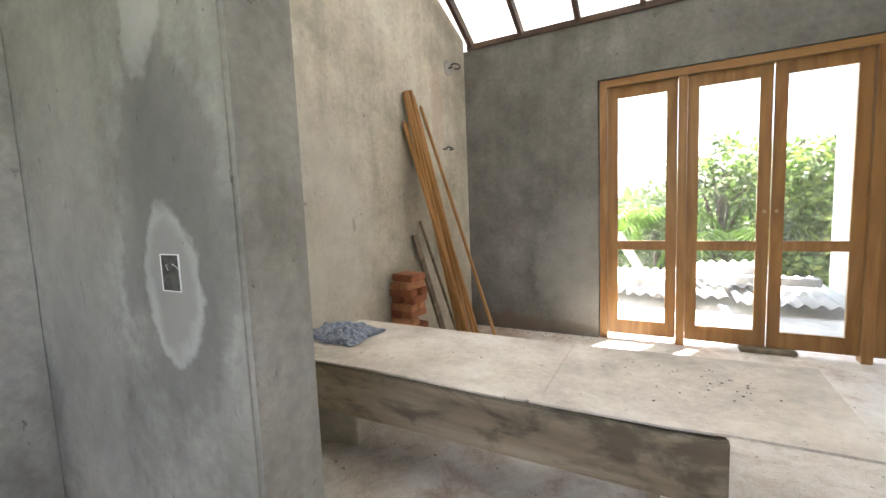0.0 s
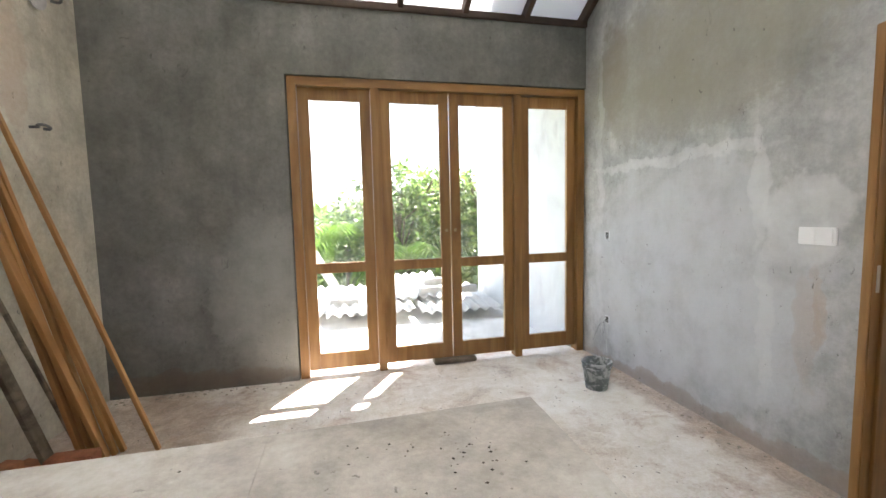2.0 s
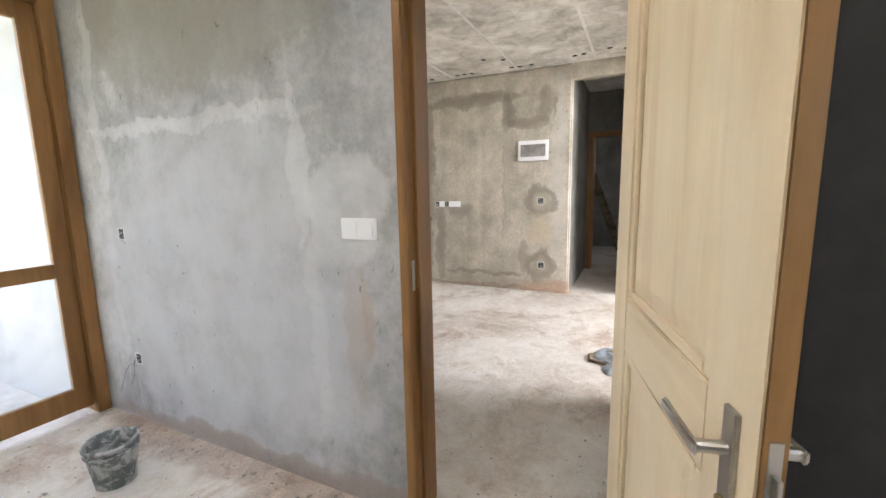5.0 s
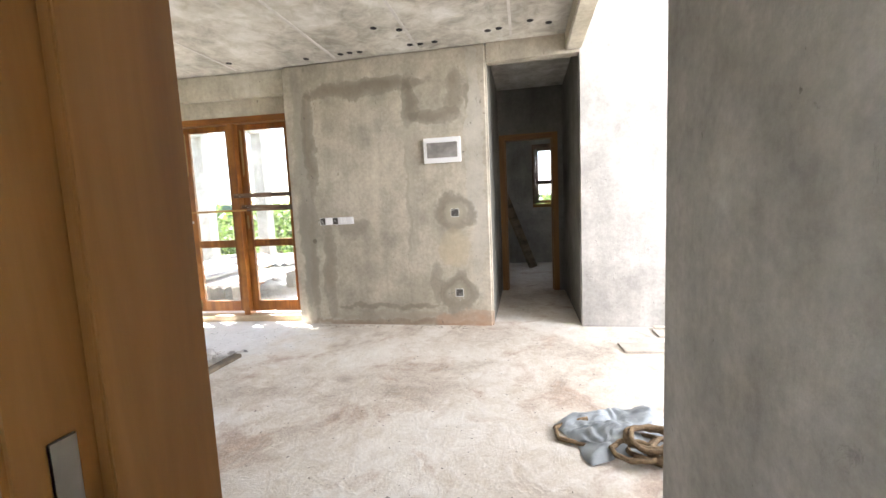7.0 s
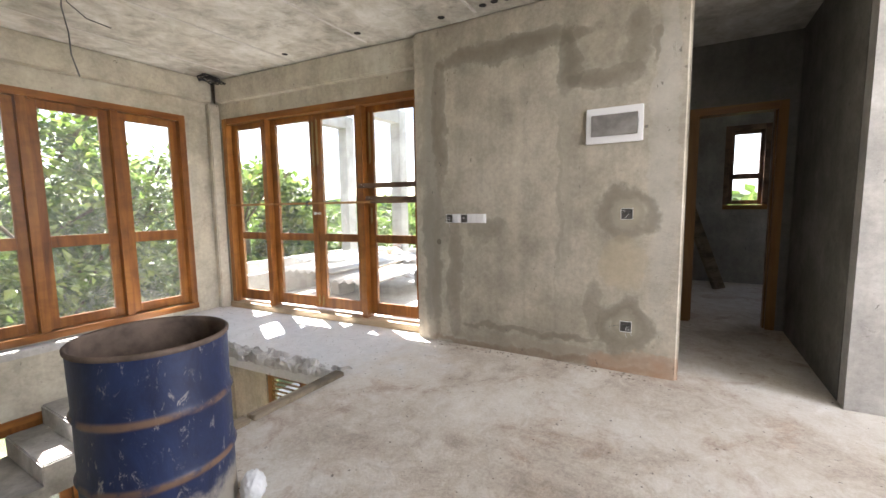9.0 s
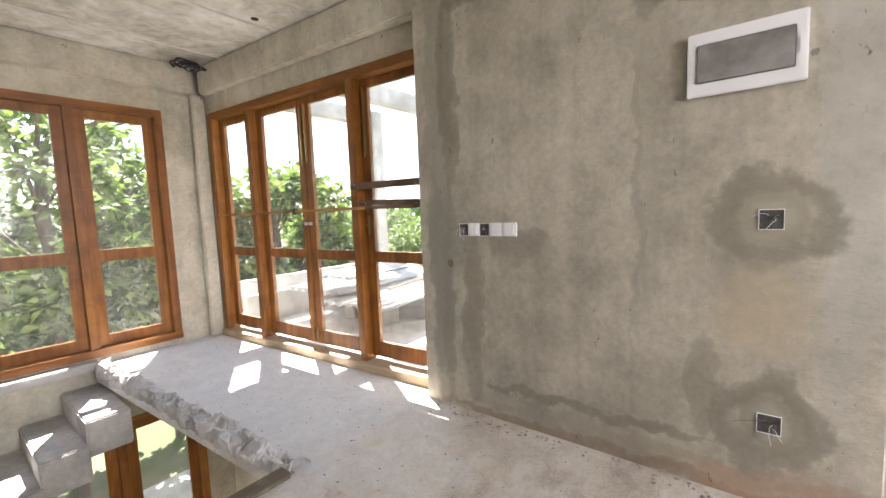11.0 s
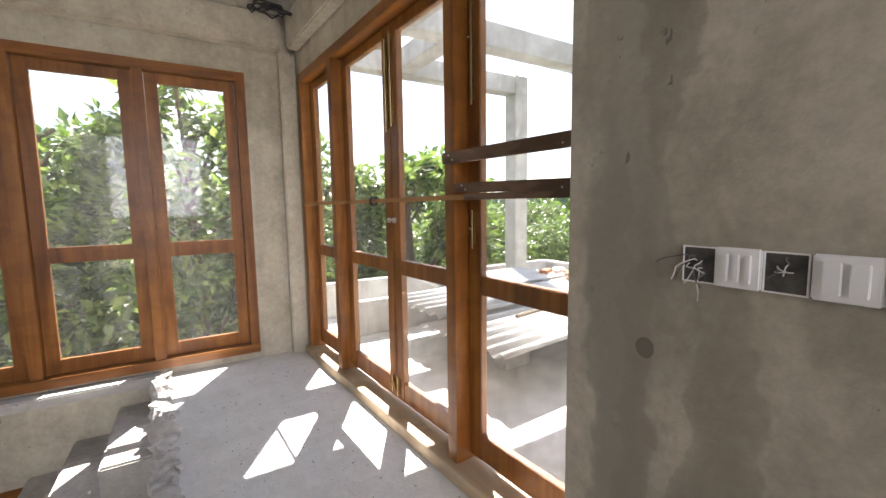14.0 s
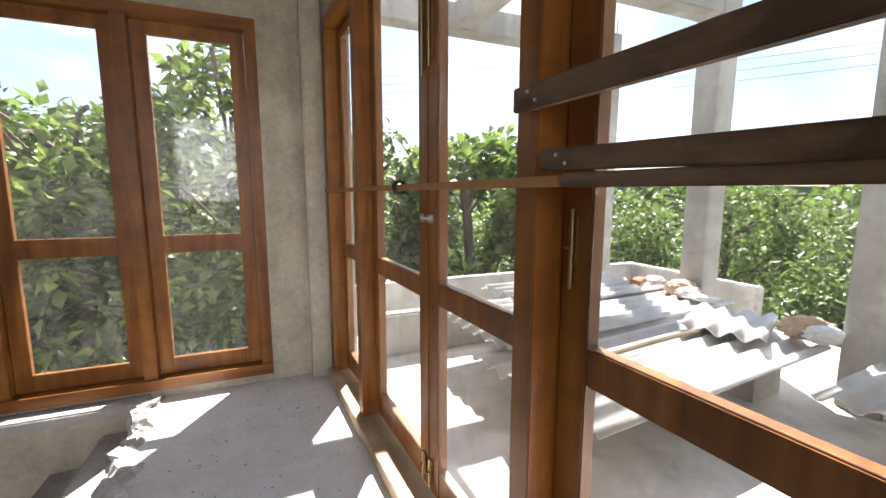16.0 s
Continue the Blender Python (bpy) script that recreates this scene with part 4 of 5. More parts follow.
ob.matrix_basis = pose(-0.05, 6.75, -0.09, 12, -28, 0)
tagged(ob, "pale board leaning over the stacked sheets", "board")


# ---- vegetation ----
def leaf_material(name, dark, mid, light, thru=0.35):
    k = Nodes(name)
    g = k.n("ShaderNodeNewGeometry")
    c = k.ramp(g.outputs["Random Per Island"], [(0.1, dark), (0.5, mid), (0.92, light)])
    k.finish(c, 0.38, 0, 0.4)
    tr = k.n("ShaderNodeBsdfTranslucent")
    k.link(k.mix(0.5, c, (0.20, 0.34, 0.04)), tr.inputs["Color"])
    m = k.n("ShaderNodeMixShader")
    m.inputs[0].default_value = thru
    k.link(k.bsdf.outputs[0], m.inputs[1])
    k.link(tr.outputs[0], m.inputs[2])
    k.link(m.outputs[0], k.out.inputs["Surface"])
    return k.mat


M_LEAF = leaf_material("broad_leaf", (0.04, 0.07, 0.025), (0.125, 0.185, 0.055), (0.34, 0.42, 0.13))
M_LEAF_DARK = leaf_material("dark_leaf", (0.04, 0.06, 0.028), (0.11, 0.15, 0.065), (0.26, 0.32, 0.13))
M_PALM = leaf_material("palm_leaf", (0.07, 0.13, 0.025), (0.14, 0.23, 0.05), (0.26, 0.36, 0.10), 0.45)
M_BARK = simple("bark", (0.13, 0.10, 0.075), 0.95, 0, 0.3, 12.0, 0.5)


def leaves_mesh(name, centres, rg, per, spread, size, droop=0.2):
    """Many folded leaves in rosettes about the given centres."""
    n = len(centres) * per
    c = np.repeat(np.array(centres), per, axis=0)
    d = rg.normal(size=(n, 3))
    d /= np.linalg.norm(d, axis=1)[:, None]
    base = c + d * rg.uniform(0.1, 1.0, (n, 1)) * spread
    d[:, 2] = d[:, 2] * 0.6 + rg.uniform(-0.35, 0.4, n) - droop * 0.3
    d /= np.linalg.norm(d, axis=1)[:, None]
    up = rg.normal(size=(n, 3)) * 0.45 + np.array([0, 0, 1.0])
    side = np.cross(d, up)
    side /= np.linalg.norm(side, axis=1)[:, None] + 1e-9
    nor = np.cross(side, d)
    ln = (size * rg.uniform(0.6, 1.25, n))[:, None]
    wd = ln * 0.29
    v = np.empty((n, 6, 3))
    v[:, 0] = base
    v[:, 1] = base + d * ln * 0.45 + side * wd + nor * wd * 0.35
    v[:, 2] = base + d * ln * 0.48
    v[:, 3] = base + d * ln * 0.45 - side * wd + nor * wd * 0.35
    v[:, 4] = base + d * ln * 0.85 - nor * ln * 0.06
    v[:, 5] = base + d * ln - nor * ln * 0.12
    idx = np.arange(n)[:, None] * 6
    tri = np.concatenate([idx + np.array([[0, 1, 2]]), idx + np.array([[0, 2, 3]]), idx + np.array([[1, 5, 2]]), idx + np.array([[2, 5, 3]])])
    me = bpy.data.meshes.new(name)
    me.from_pydata(v.reshape(-1, 3).tolist(), [], tri.tolist())
    return me


def tree(x, y, top, radius, seed, label, material, clumps=260, per=22, size=0.16, base=-3.15):
    rg = np.random.default_rng(seed)
    rr = random.Random(seed)
    root = empty("tree", pose(x, y, base), label, "tree", "trees behind the house")
    height = top - base
    bm = bmesh.new()
    pts, p = [], Vector((0, 0, 0))
    for i in range(7):
        pts.append(p.copy())
        p = p + Vector((rr.uniform(-0.12, 0.12), rr.uniform(-0.12, 0.12), height * 0.14))
    tube(bm, pts, 0.10, 8)
    for i in range(14):
        a = rr.uniform(0, 2 * math.pi)
        s = pts[rr.randrange(2, 7)]
        e = Vector((math.cos(a) * radius * rr.uniform(0.4, 0.8), math.sin(a) * radius * rr.uniform(0.4, 0.8), min(height * 0.93, s.z + rr.uniform(0.3, 1.0) * height * 0.35)))
        m = (s + e) / 2 + Vector((0, 0, rr.uniform(-0.1, 0.25)))
        tube(bm, [s, m, e], 0.028, 5)
    part("trunk", bm, M_BARK, root)
    centres = []
    while len(centres) < clumps:
        q = rg.normal(size=3)
        q /= np.linalg.norm(q)
        r = rg.uniform(0.55, 1.0) ** 0.6
        c = np.array([q[0] * radius * r, q[1] * radius * r, height * 0.62 + q[2] * height * 0.36 * r])
        lump = noise.noise(Vector(c) * 0.9 + Vector((seed, 0, 0)))
        if lump < -0.18:
            continue
        c *= np.array([1 + 0.25 * lump, 1 + 0.25 * lump, 1 + 0.06 * lump])
        centres.append(c)
    ob = new("crown", leaves_mesh("crown", centres, rg, per, radius * 0.13, size))
    ob.data.materials.append(material)
    ob.parent = root
    return root


BROAD = "broad-leaved green tree with glossy clustered leaves"
tree(5.3, 11.2, 3.4, 1.7, 1, BROAD, M_LEAF, 330, 24, 0.19)
tree(3.3, 11.0, 2.6, 1.7, 2, BROAD, M_LEAF, 330, 24, 0.18)
tree(1.4, 11.9, 2.9, 1.9, 3, BROAD, M_LEAF_DARK, 280, 24, 0.18)
tree(4.3, 12.9, 2.2, 2.0, 4, BROAD, M_LEAF_DARK, 260, 24, 0.18)
tree(7.0, 12.0, 2.7, 1.7, 5, BROAD, M_LEAF_DARK, 300, 24, 0.18)
tree(9.4, 11.6, 2.5, 1.6, 6, BROAD, M_LEAF, 320, 22, 0.24)
tree(11.6, 13.2, 1.5, 1.8, 7, BROAD, M_LEAF, 240, 24, 0.16)
tree(14.0, 13.5, 1.5, 2.2, 8, BROAD, M_LEAF_DARK, 260, 24, 0.16)
tree(16.5, 11.2, 1.6, 2.3, 9, BROAD, M_LEAF, 260, 24, 0.16)
tree(17.0, 8.0, 1.7, 2.3, 10, BROAD, M_LEAF_DARK, 260, 24, 0.16)
tree(16.8, 4.8, 1.9, 2.2, 11, BROAD, M_LEAF, 240, 24, 0.16)
tree(14.6, 7.2, 0.9, 1.7, 12, BROAD, M_LEAF_DARK, 220, 24, 0.15)
tree(2.7, 13.5, 2.7, 1.5, 13, BROAD, M_LEAF, 260, 24, 0.18)
tree(0.9, 16.5, 2.0, 2.2, 14, BROAD, M_LEAF_DARK, 220, 24, 0.2)
tree(-2.5, 17.0, 1.2, 2.4, 15, BROAD, M_LEAF_DARK, 220, 24, 0.2)
tree(19.5, 2.6, 1.9, 1.9, 16, BROAD, M_LEAF, 200, 22, 0.2)


def palm(x, y, top, seed, label):
    rr = random.Random(seed)
    root = empty("palm", pose(x, y, -3.15), label, "palm", "palms")
    h = top + 3.15 - 0.9
    bm = bmesh.new()
    tube(bm, [(0, 0, 0), (0.06, 0.02, h * 0.4), (0.02, 0.05, h * 0.8), (0, 0, h)], 0.10, 8)
    part("trunk", bm, M_BARK, root)
    for i in range(13):
        a = i * 2.399 + rr.uniform(-0.2, 0.2)
        rise = rr.uniform(0.35, 1.1)
        ln = rr.uniform(1.4, 1.9)
        verts, faces = [], []
        for k in range(17):
            u = k / 16
            rad = ln * u * (1 - 0.15 * u)
            z = h + rise * u * 1.6 - 1.5 * u * u
            ctr = Vector((math.cos(a) * rad, math.sin(a) * rad, z))
            w = 0.42 * math.sin(math.pi * min(1, 0.12 + u * 0.9)) + 0.03
            sd = Vector((-math.sin(a), math.cos(a), 0))
            fw = Vector((math.cos(a), math.sin(a), -0.2))
            for s in (-1, 1):
                b = len(verts)
                tip = ctr + sd * s * w + fw * 0.16 + Vector((0, 0, -0.18 - 0.1 * u))
                verts += [tuple(ctr - fw * 0.016), tuple(ctr + fw * 0.022), tuple((ctr + tip) / 2 + fw * 0.028 + Vector((0, 0, 0.05))), tuple(tip), tuple((ctr + tip) / 2 - fw * 0.016 + Vector((0, 0, 0.05)))]
                faces.append((b, b + 1, b + 2, b + 3, b + 4))
        me = bpy.data.meshes.new("frond")
        me.from_pydata(verts, [], faces)
        me.materials.append(M_PALM)
        ob = new("frond", me)
        ob.parent = root


palm(-0.15, 11.2, 1.75, 3, "young coconut palm with arching yellow-green fronds")
palm(1.2, 10.6, 1.3, 4, "young coconut palm with arching yellow-green fronds")
palm(-1.3, 13.0, 1.5, 6, "young coconut palm with arching yellow-green fronds")

# far tree line and hills
rg = np.random.default_rng(77)
cs = []
for i in range(1500):
    a = rg.uniform(-0.35, 1.75)
    r = rg.uniform(26, 60)
    cs.append((r * math.sin(a), r * math.cos(a), rg.uniform(-2.8, 0.6 + r * 0.015)))
ob = new("far_woods", leaves_mesh("far_woods", cs, rg, 22, 0.9, 0.8))
ob.data.materials.append(M_LEAF_DARK)
tagged(ob, "hazy band of distant green woods", "woods", kind="stuff")
M_HILL = simple("hazy_hill", (0.10, 0.14, 0.12), 0.95, 0, 0.2, 0.02, 0)
verts, faces = [], []
for i in range(121):
    a = -0.6 + i / 120 * 2.6
    r = 420
    hgt = 4 + 9 * (0.5 + 0.5 * noise.noise(Vector((a * 4, 0, 0)))) + 3 * noise.noise(Vector((a * 15, 3, 0)))
    verts += [(r * math.sin(a), r * math.cos(a), -4), (r * math.sin(a), r * math.cos(a), hgt)]
    if i:
        faces.append((2 * i - 2, 2 * i, 2 * i + 1, 2 * i - 1))
me = bpy.data.meshes.new("backdrop")
me.from_pydata(verts, [], faces)
me.materials.append(M_HILL)
tagged(new("backdrop", me), "hazy distant hills", "hills", kind="structure")


# ---- things in the room ----
table = empty("work_table", pose(0, 0, 0), "low makeshift work table of weathered planks and cement sheets", "table")
bm = bmesh.new()
box(bm, -1.86, 0.20, 1.675, 1.72, 0.335, 0.572, 0.006)
for v in bm.verts:
    v.co.y += 0.006 * noise.noise(v.co * 3)
part("front_board", bm, M_OLD[0], table, "weathered stained timber board")
for x in (-1.5, -0.85, -0.2, 0.1):
    boxpart("bearer", (x, x + 0.06, 1.722, 2.33, 0.48, 0.570), M_OLD[1], table)
for x in (-1.75, -0.05):
    for y in (1.93, 2.20):
        boxpart("leg", (x, x + 0.055, y, y + 0.055, 0.0, 0.478), M_OLD[2], table)


def cement_sheet(name, outline, z, label):
    bm = bmesh.new()
    top = [bm.verts.new((x, y, z + 0.009 + 0.004 * math.sin(3 * x))) for x, y in outline]
    bot = [bm.verts.new((x, y, z + 0.004 * math.sin(3 * x))) for x, y in outline]
    bm.faces.new(top)
    bm.faces.new(bot[::-1])
    for i in range(len(outline)):
        j = (i + 1) % len(outline)
        bm.faces.new((top[j], top[i], bot[i], bot[j]))
    return tagged(mesh_object(name, bm, M_SHEET), label, "board", "sheets on the table")


M_SHEET = plaster("flat_cement_sheet", (0.43, 0.385, 0.325), (0.51, 0.465, 0.40), (0.58, 0.54, 0.48))
cement_sheet("flat_sheet", [(-1.87, 1.672), (-1.2, 1.684), (-0.60, 1.668), (-0.4175, 1.680), (-0.4175, 2.415), (-1.87, 2.40)], 0.584, "dusty beige flat cement sheet on the work table")
cement_sheet("flat_sheet", [(-0.416, 1.678), (0.02, 1.672), (0.22, 1.690), (0.585, 1.695), (0.60, 2.44), (-0.416, 2.415)], 0.584, "dusty grey flat cement sheet overhanging the work table")
bm = bmesh.new()
box(bm, -1.80, 0.16, 1.70, 1.73, 0.5725, 0.5785, 0.001)
part("packing_strip", bm, M_OLD[0], table)

# crumpled cloth on the table
bm = bmesh.new()
bmesh.ops.create_grid(bm, x_segments=46, y_segments=34, size=0.5)
for v in bm.verts:
    v.co.x *= 0.42
    v.co.y *= 0.36
    h = 0.5 + 0.5 * noise.noise(v.co * 9) + 0.45 * abs(noise.noise(v.co * 21 + Vector((3, 1, 0))))
    edge = max(abs(v.co.x) / 0.21, abs(v.co.y) / 0.18)
    v.co.z = max(0.004, 0.075 * h * max(0.0, 1.15 - edge ** 3))
    v.co.x += 0.03 * noise.noise(v.co * 7 + Vector((9, 0, 0)))
    v.co.y += 0.03 * noise.noise(v.co * 7 + Vector((0, 9, 0)))
def cloth_material():
    k = Nodes("patterned_cloth")
    v = k.coords((1, 2.2, 1))
    w = k.noise(v, 22.0, 5, 0.7, 1.5)
    c = k.ramp(w, [(0.35, (0.04, 0.05, 0.08)), (0.5, (0.17, 0.20, 0.26)), (0.65, (0.36, 0.38, 0.42))])
    return k.finish(c, 0.9)
ob = mesh_object("cloth", bm, cloth_material(), True)
ob.location = (-1.74, 2.06, 0.597)
tagged(ob, "crumpled blue-grey patterned cloth lying on the table", "cloth")

# brick stack
stack = empty("brick_stack", pose(-1.945, 3.12, 0, 0, 0, -5), "stack of orange-red clay bricks against the wall", "bricks")
bm = bmesh.new()
box(bm, -0.112, 0.112, -0.05, 0.05, 0, 0.061, 0.006)
for v in bm.verts:
    v.co += 0.002 * noise.noise_vector(v.co * 25)
first = part("brick", bm, M_BRICK, stack)
brick_mesh = first.data
first.matrix_basis = pose(0, -0.06, 0.0)
rr = random.Random(3)
for layer in range(13):
    for j in (0, 1):
        if layer == 0 and j == 0:
            continue
        if layer == 6 and j == 1:
            continue
        turn = 90 if layer % 2 else 0
        off = (-0.058 if j == 0 else 0.058)
        px, py = (off, 0) if turn else (0, off)
        shared("brick", brick_mesh, stack, pose(px + rr.uniform(-0.014, 0.018), py + rr.uniform(-0.016, 0.016), layer * 0.0625, 0, 0, turn + rr.uniform(-6, 6)))
for i in range(9):
    ob = new("loose_brick", brick_mesh)
    ob.matrix_basis = pose(-1.80 + rr.uniform(-0.12, 0.2), 3.30 + rr.uniform(-0.02, 0.24) - (0.28 if i > 6 else 0), 0.0 + (0.062 if i in (3, 5) else 0.0), 0, 0, rr.uniform(0, 180))
    tagged(ob, "loose orange clay brick on the floor beside the stack", "brick", "loose bricks")

# battens and boards leaning on the wall
def leaning(name, foot, head, w, t, material, label, group="leaning battens"):
    foot, head = Vector(foot), Vector(head)
    d = head - foot
    bm = bmesh.new()
    box(bm, -w / 2, w / 2, -t / 2, t / 2, 0, d.length, 0.002)
    ob = mesh_object(name, bm, material)
    zq = d.normalized()
    xq = Vector((0, 1, 0)) - zq * zq.y
    xq.normalize()
    yq = zq.cross(xq)
    ob.matrix_basis = Matrix.Translation(foot) @ Matrix((xq, yq, zq)).transposed().to_4x4()
    return tagged(ob, label, "batten", group)


LB = "long orange-brown timber batten leaning against the wall"
for fx, fy, hy, hz, w in ((-1.62, 3.53, 3.24, 2.36, 0.045), (-1.58, 3.55, 3.27, 2.38, 0.04), (-1.55, 3.58, 3.34, 2.40, 0.035), (-1.52, 3.54, 3.21, 2.10, 0.05), (-1.49, 3.57, 3.38, 2.36, 0.03), (-1.46, 3.6, 3.30, 2.30, 0.03)):
    leaning("batten", (fx, fy, 0.012), (-2.035, hy + 0.12, hz + 0.03), w, 0.025, M_POLE[2], LB)
leaning("batten", (-1.26, 3.56, 0.012), (-2.03, 3.62, 2.32), 0.028, 0.022, M_POLE[2], "thin orange timber batten leaning away from the bundle")
leaning("board", (-1.76, 3.50, 0.012), (-2.04, 3.42, 1.12), 0.075, 0.025, M_OLD[2], "short grey weathered board leaning on the wall", "leaning boards")
leaning("batten", (-1.68, 3.62, 0.010), (-2.03, 3.52, 1.24), 0.022, 0.02, M_OLD[2], "thin grey batten leaning on the wall")


# ---- bucket ----
def bucket(m):
    root = empty("bucket", m, "grey plastic bucket with dried cement on its sides", "bucket")
    k = Nodes("cement_splashed_plastic")
    v = k.coords()
    f = k.span(k.noise(v, 11.0, 6, 0.7, 1.0), 0.44, 0.58)
    c = k.mix(f, (0.16, 0.18, 0.17), (0.52, 0.52, 0.50))
    k.bump(f, 0.4, 0.004)
    mat = k.finish(c, 0.7)
    bm = bmesh.new()
    lathe(bm, [(0.001, 0.012), (0.095, 0.010), (0.128, 0.255), (0.129, 0.262), (0.140, 0.262), (0.141, 0.245), (0.132, 0.243), (0.100, 0.0), (0.001, 0.0)], 36)
    part("body", bm, mat, root, smooth=True)
    bm = bmesh.new()
    lathe(bm, [(0.1305, 0.205), (0.137, 0.207), (0.137, 0.214), (0.1315, 0.216)], 36)
    part("rim_band", bm, mat, root, smooth=True)
    bm = bmesh.new()
    tube(bm, [(0.136 * math.cos(a), 0.136 * math.sin(a) * 0.2 - 0.13 * math.sin(a), 0.235 + 0.02 * math.sin(a)) for a in (math.pi * i / 16 for i in range(17))], 0.003, 5)
    part("handle", bm, M_CABLE, root, "wire carrying handle folded down")
    return root


bucket(pose(1.715, 3.66, 0, 0, 0, 40) @ Matrix.Diagonal((0.81, 0.81, 0.81, 1)))


# ---- electrical fittings ----
def switch_plate(m, width, height, gangs, label, name="light_switch"):
    """Plate on a wall: local x along the wall, y out of it, z up."""
    root = empty(name, m, label, "switch", "light switches")
    bm = bmesh.new()
    box(bm, -width / 2, width / 2, 0, 0.010, -height / 2, height / 2, 0.003)
    part("plate", bm, M_WHITE_PLASTIC, root)
    g = (width - 0.02) / gangs
    for i in range(gangs):
        a = -width / 2 + 0.01 + i * g
        bm = bmesh.new()
        box(bm, a + 0.0045, a + g - 0.0045, 0.010, 0.0155, -height / 2 + 0.012, height / 2 - 0.012, 0.0015)
        part("rocker", bm, M_WHITE_PLASTIC, root)
    return root


def wall_box(m, w, h, label, wires=3, seed=0, wire_len=0.06):
    """Flush box with wires; its open inside is a flat dark plate."""
    rr = random.Random(seed)
    root = empty("socket_box", m, label, "socket box", "open socket boxes")
    bm = bmesh.new()
    # no real hollow: the shade inside the box is put into this plate's colour
    box(bm, -w / 2, w / 2, 0.0005, 0.002, -h / 2, h / 2)
    part("recess", bm, M_BOX, root, "flat dark plate standing in for the open recess")
    bm = bmesh.new()
    for a, b, c, d in ((-w / 2 - 0.003, w / 2 + 0.003, h / 2, h / 2 + 0.003), (-w / 2 - 0.003, w / 2 + 0.003, -h / 2 - 0.003, -h / 2), (-w / 2 - 0.003, -w / 2, -h / 2, h / 2), (w / 2, w / 2 + 0.003, -h / 2, h / 2)):
        box(bm, a, b, 0, 0.004, c, d)
    part("rim", bm, M_WHITE_PLASTIC, root)
    for i in range(wires):
        bm = bmesh.new()
        p = Vector((rr.uniform(-w / 3, w / 3), 0.003, rr.uniform(-h / 4, h / 4)))
        pts = [p]
        v = Vector((rr.uniform(-0.5, 0.5), 0.6, rr.uniform(-0.3, 0.4)))
        for k in range(7):
            pts.append(pts[-1] + v * wire_len / 4)
            v += Vector((rr.uniform(-0.7, 0.7), rr.uniform(-0.35, 0.1), rr.uniform(-0.7, 0.25)))
            if pts[-1].y < 0.006:
                pts[-1].y = 0.006
        tube(bm, pts, 0.0013, 5)
        part("wire", bm, M_CABLE if i % 2 else M_WHITECABLE, root)
    return root


FACE_H = 6.069


def on_a(y, z):
    return pose(2.0995, y, z, 0, 0, 90)


def on_h(y, z):
    return pose(FACE_H, y, z, 0, 0, 90)


switch_plate(on_a(2.432, 1.218), 0.170, 0.086, 2, "white two-gang light switch on the cement wall")
wall_box(on_a(4.10, 1.146), 0.05, 0.06, "small open socket box with wire ends in the cement wall", 3, 1, 0.03)
wall_box(on_a(4.09, 0.397), 0.05, 0.06, "open socket box with long loose wires in the cement wall", 5, 2, 0.11)
wall_box(on_h(2.56, 1.18), 0.075, 0.075, "open square socket box with wires in a damp ring", 3, 3, 0.02)
wall_box(on_h(2.545, 0.35), 0.075, 0.075, "open square socket box with hanging wires near the floor", 4, 4, 0.04)
wall_box(on_h(4.020, 1.142), 0.060, 0.070, "open switch box with a bundle of loose wires", 8, 5, 0.035)
switch_plate(on_h(3.948, 1.143), 0.078, 0.078, 3, "white three-gang light switch on the damp wall")
wall_box(on_h(3.874, 1.142), 0.062, 0.070, "open switch box with coiled wires", 5, 6, 0.015)
switch_plate(on_h(3.793, 1.143), 0.087, 0.078, 2, "white light switch on the damp wall")
switch_plate(on_h(3.705, 1.143), 0.087, 0.078, 1, "white light switch on the damp wall")
wall_box(pose(-1.30, 0.8645, 1.19, 0, 0, 180), 0.09, 0.108, "open black socket box in a smeared mortar patch", 3, 8, 0.015)

# distribution board
root = empty("distribution_board", on_h(2.662, 1.812), "white flush distribution board with a smoked window", "distribution board")
bm = bmesh.new()
box(bm, -0.19, 0.19, 0, 0.022, -0.125, 0.125, 0.004)
part("cover", bm, M_WHITE_PLASTIC, root)
bm = bmesh.new()
box(bm, -0.155, 0.155, 0.022, 0.028, -0.075, 0.075, 0.003)
part("flap", bm, M_GREY_PLASTIC, root, "smoked grey plastic flap")
bm = bmesh.new()
box(bm, -0.175, -0.163, 0.022, 0.027, -0.03, 0.03, 0.002)
part("latch", bm, M_WHITE_PLASTIC, root)

# hooks on the room's side wall
for y, z, big in ((4.12, 2.79, True), (3.98, 1.955, False)):
    root = empty("cable_hook", pose(-1.944 - (4.45 - y) * 0.105, y, z, 0, 0, -96), "grey bent conduit end sticking out of the wall", "conduit")
    if big:
        bm = bmesh.new()
        cyl(bm, (0, 0.0, 0), (0, 0.012, 0), 0.075, None, 20)
        part("mortar_patch", bm, M_CONCRETE, root, "round mortar patch")
    bm = bmesh.new()
    r = 0.045 if big else 0.03
    tube(bm, [(0, 0.0, 0), (0, 0.05, 0.0)] + [(r * math.sin(a), 0.05 + r - r * math.cos(a), 0.3 * r * math.sin(a)) for a in (0.5 * i for i in range(1, 12))], 0.009, 7)
    part("hook", bm, M_CABLE, root)

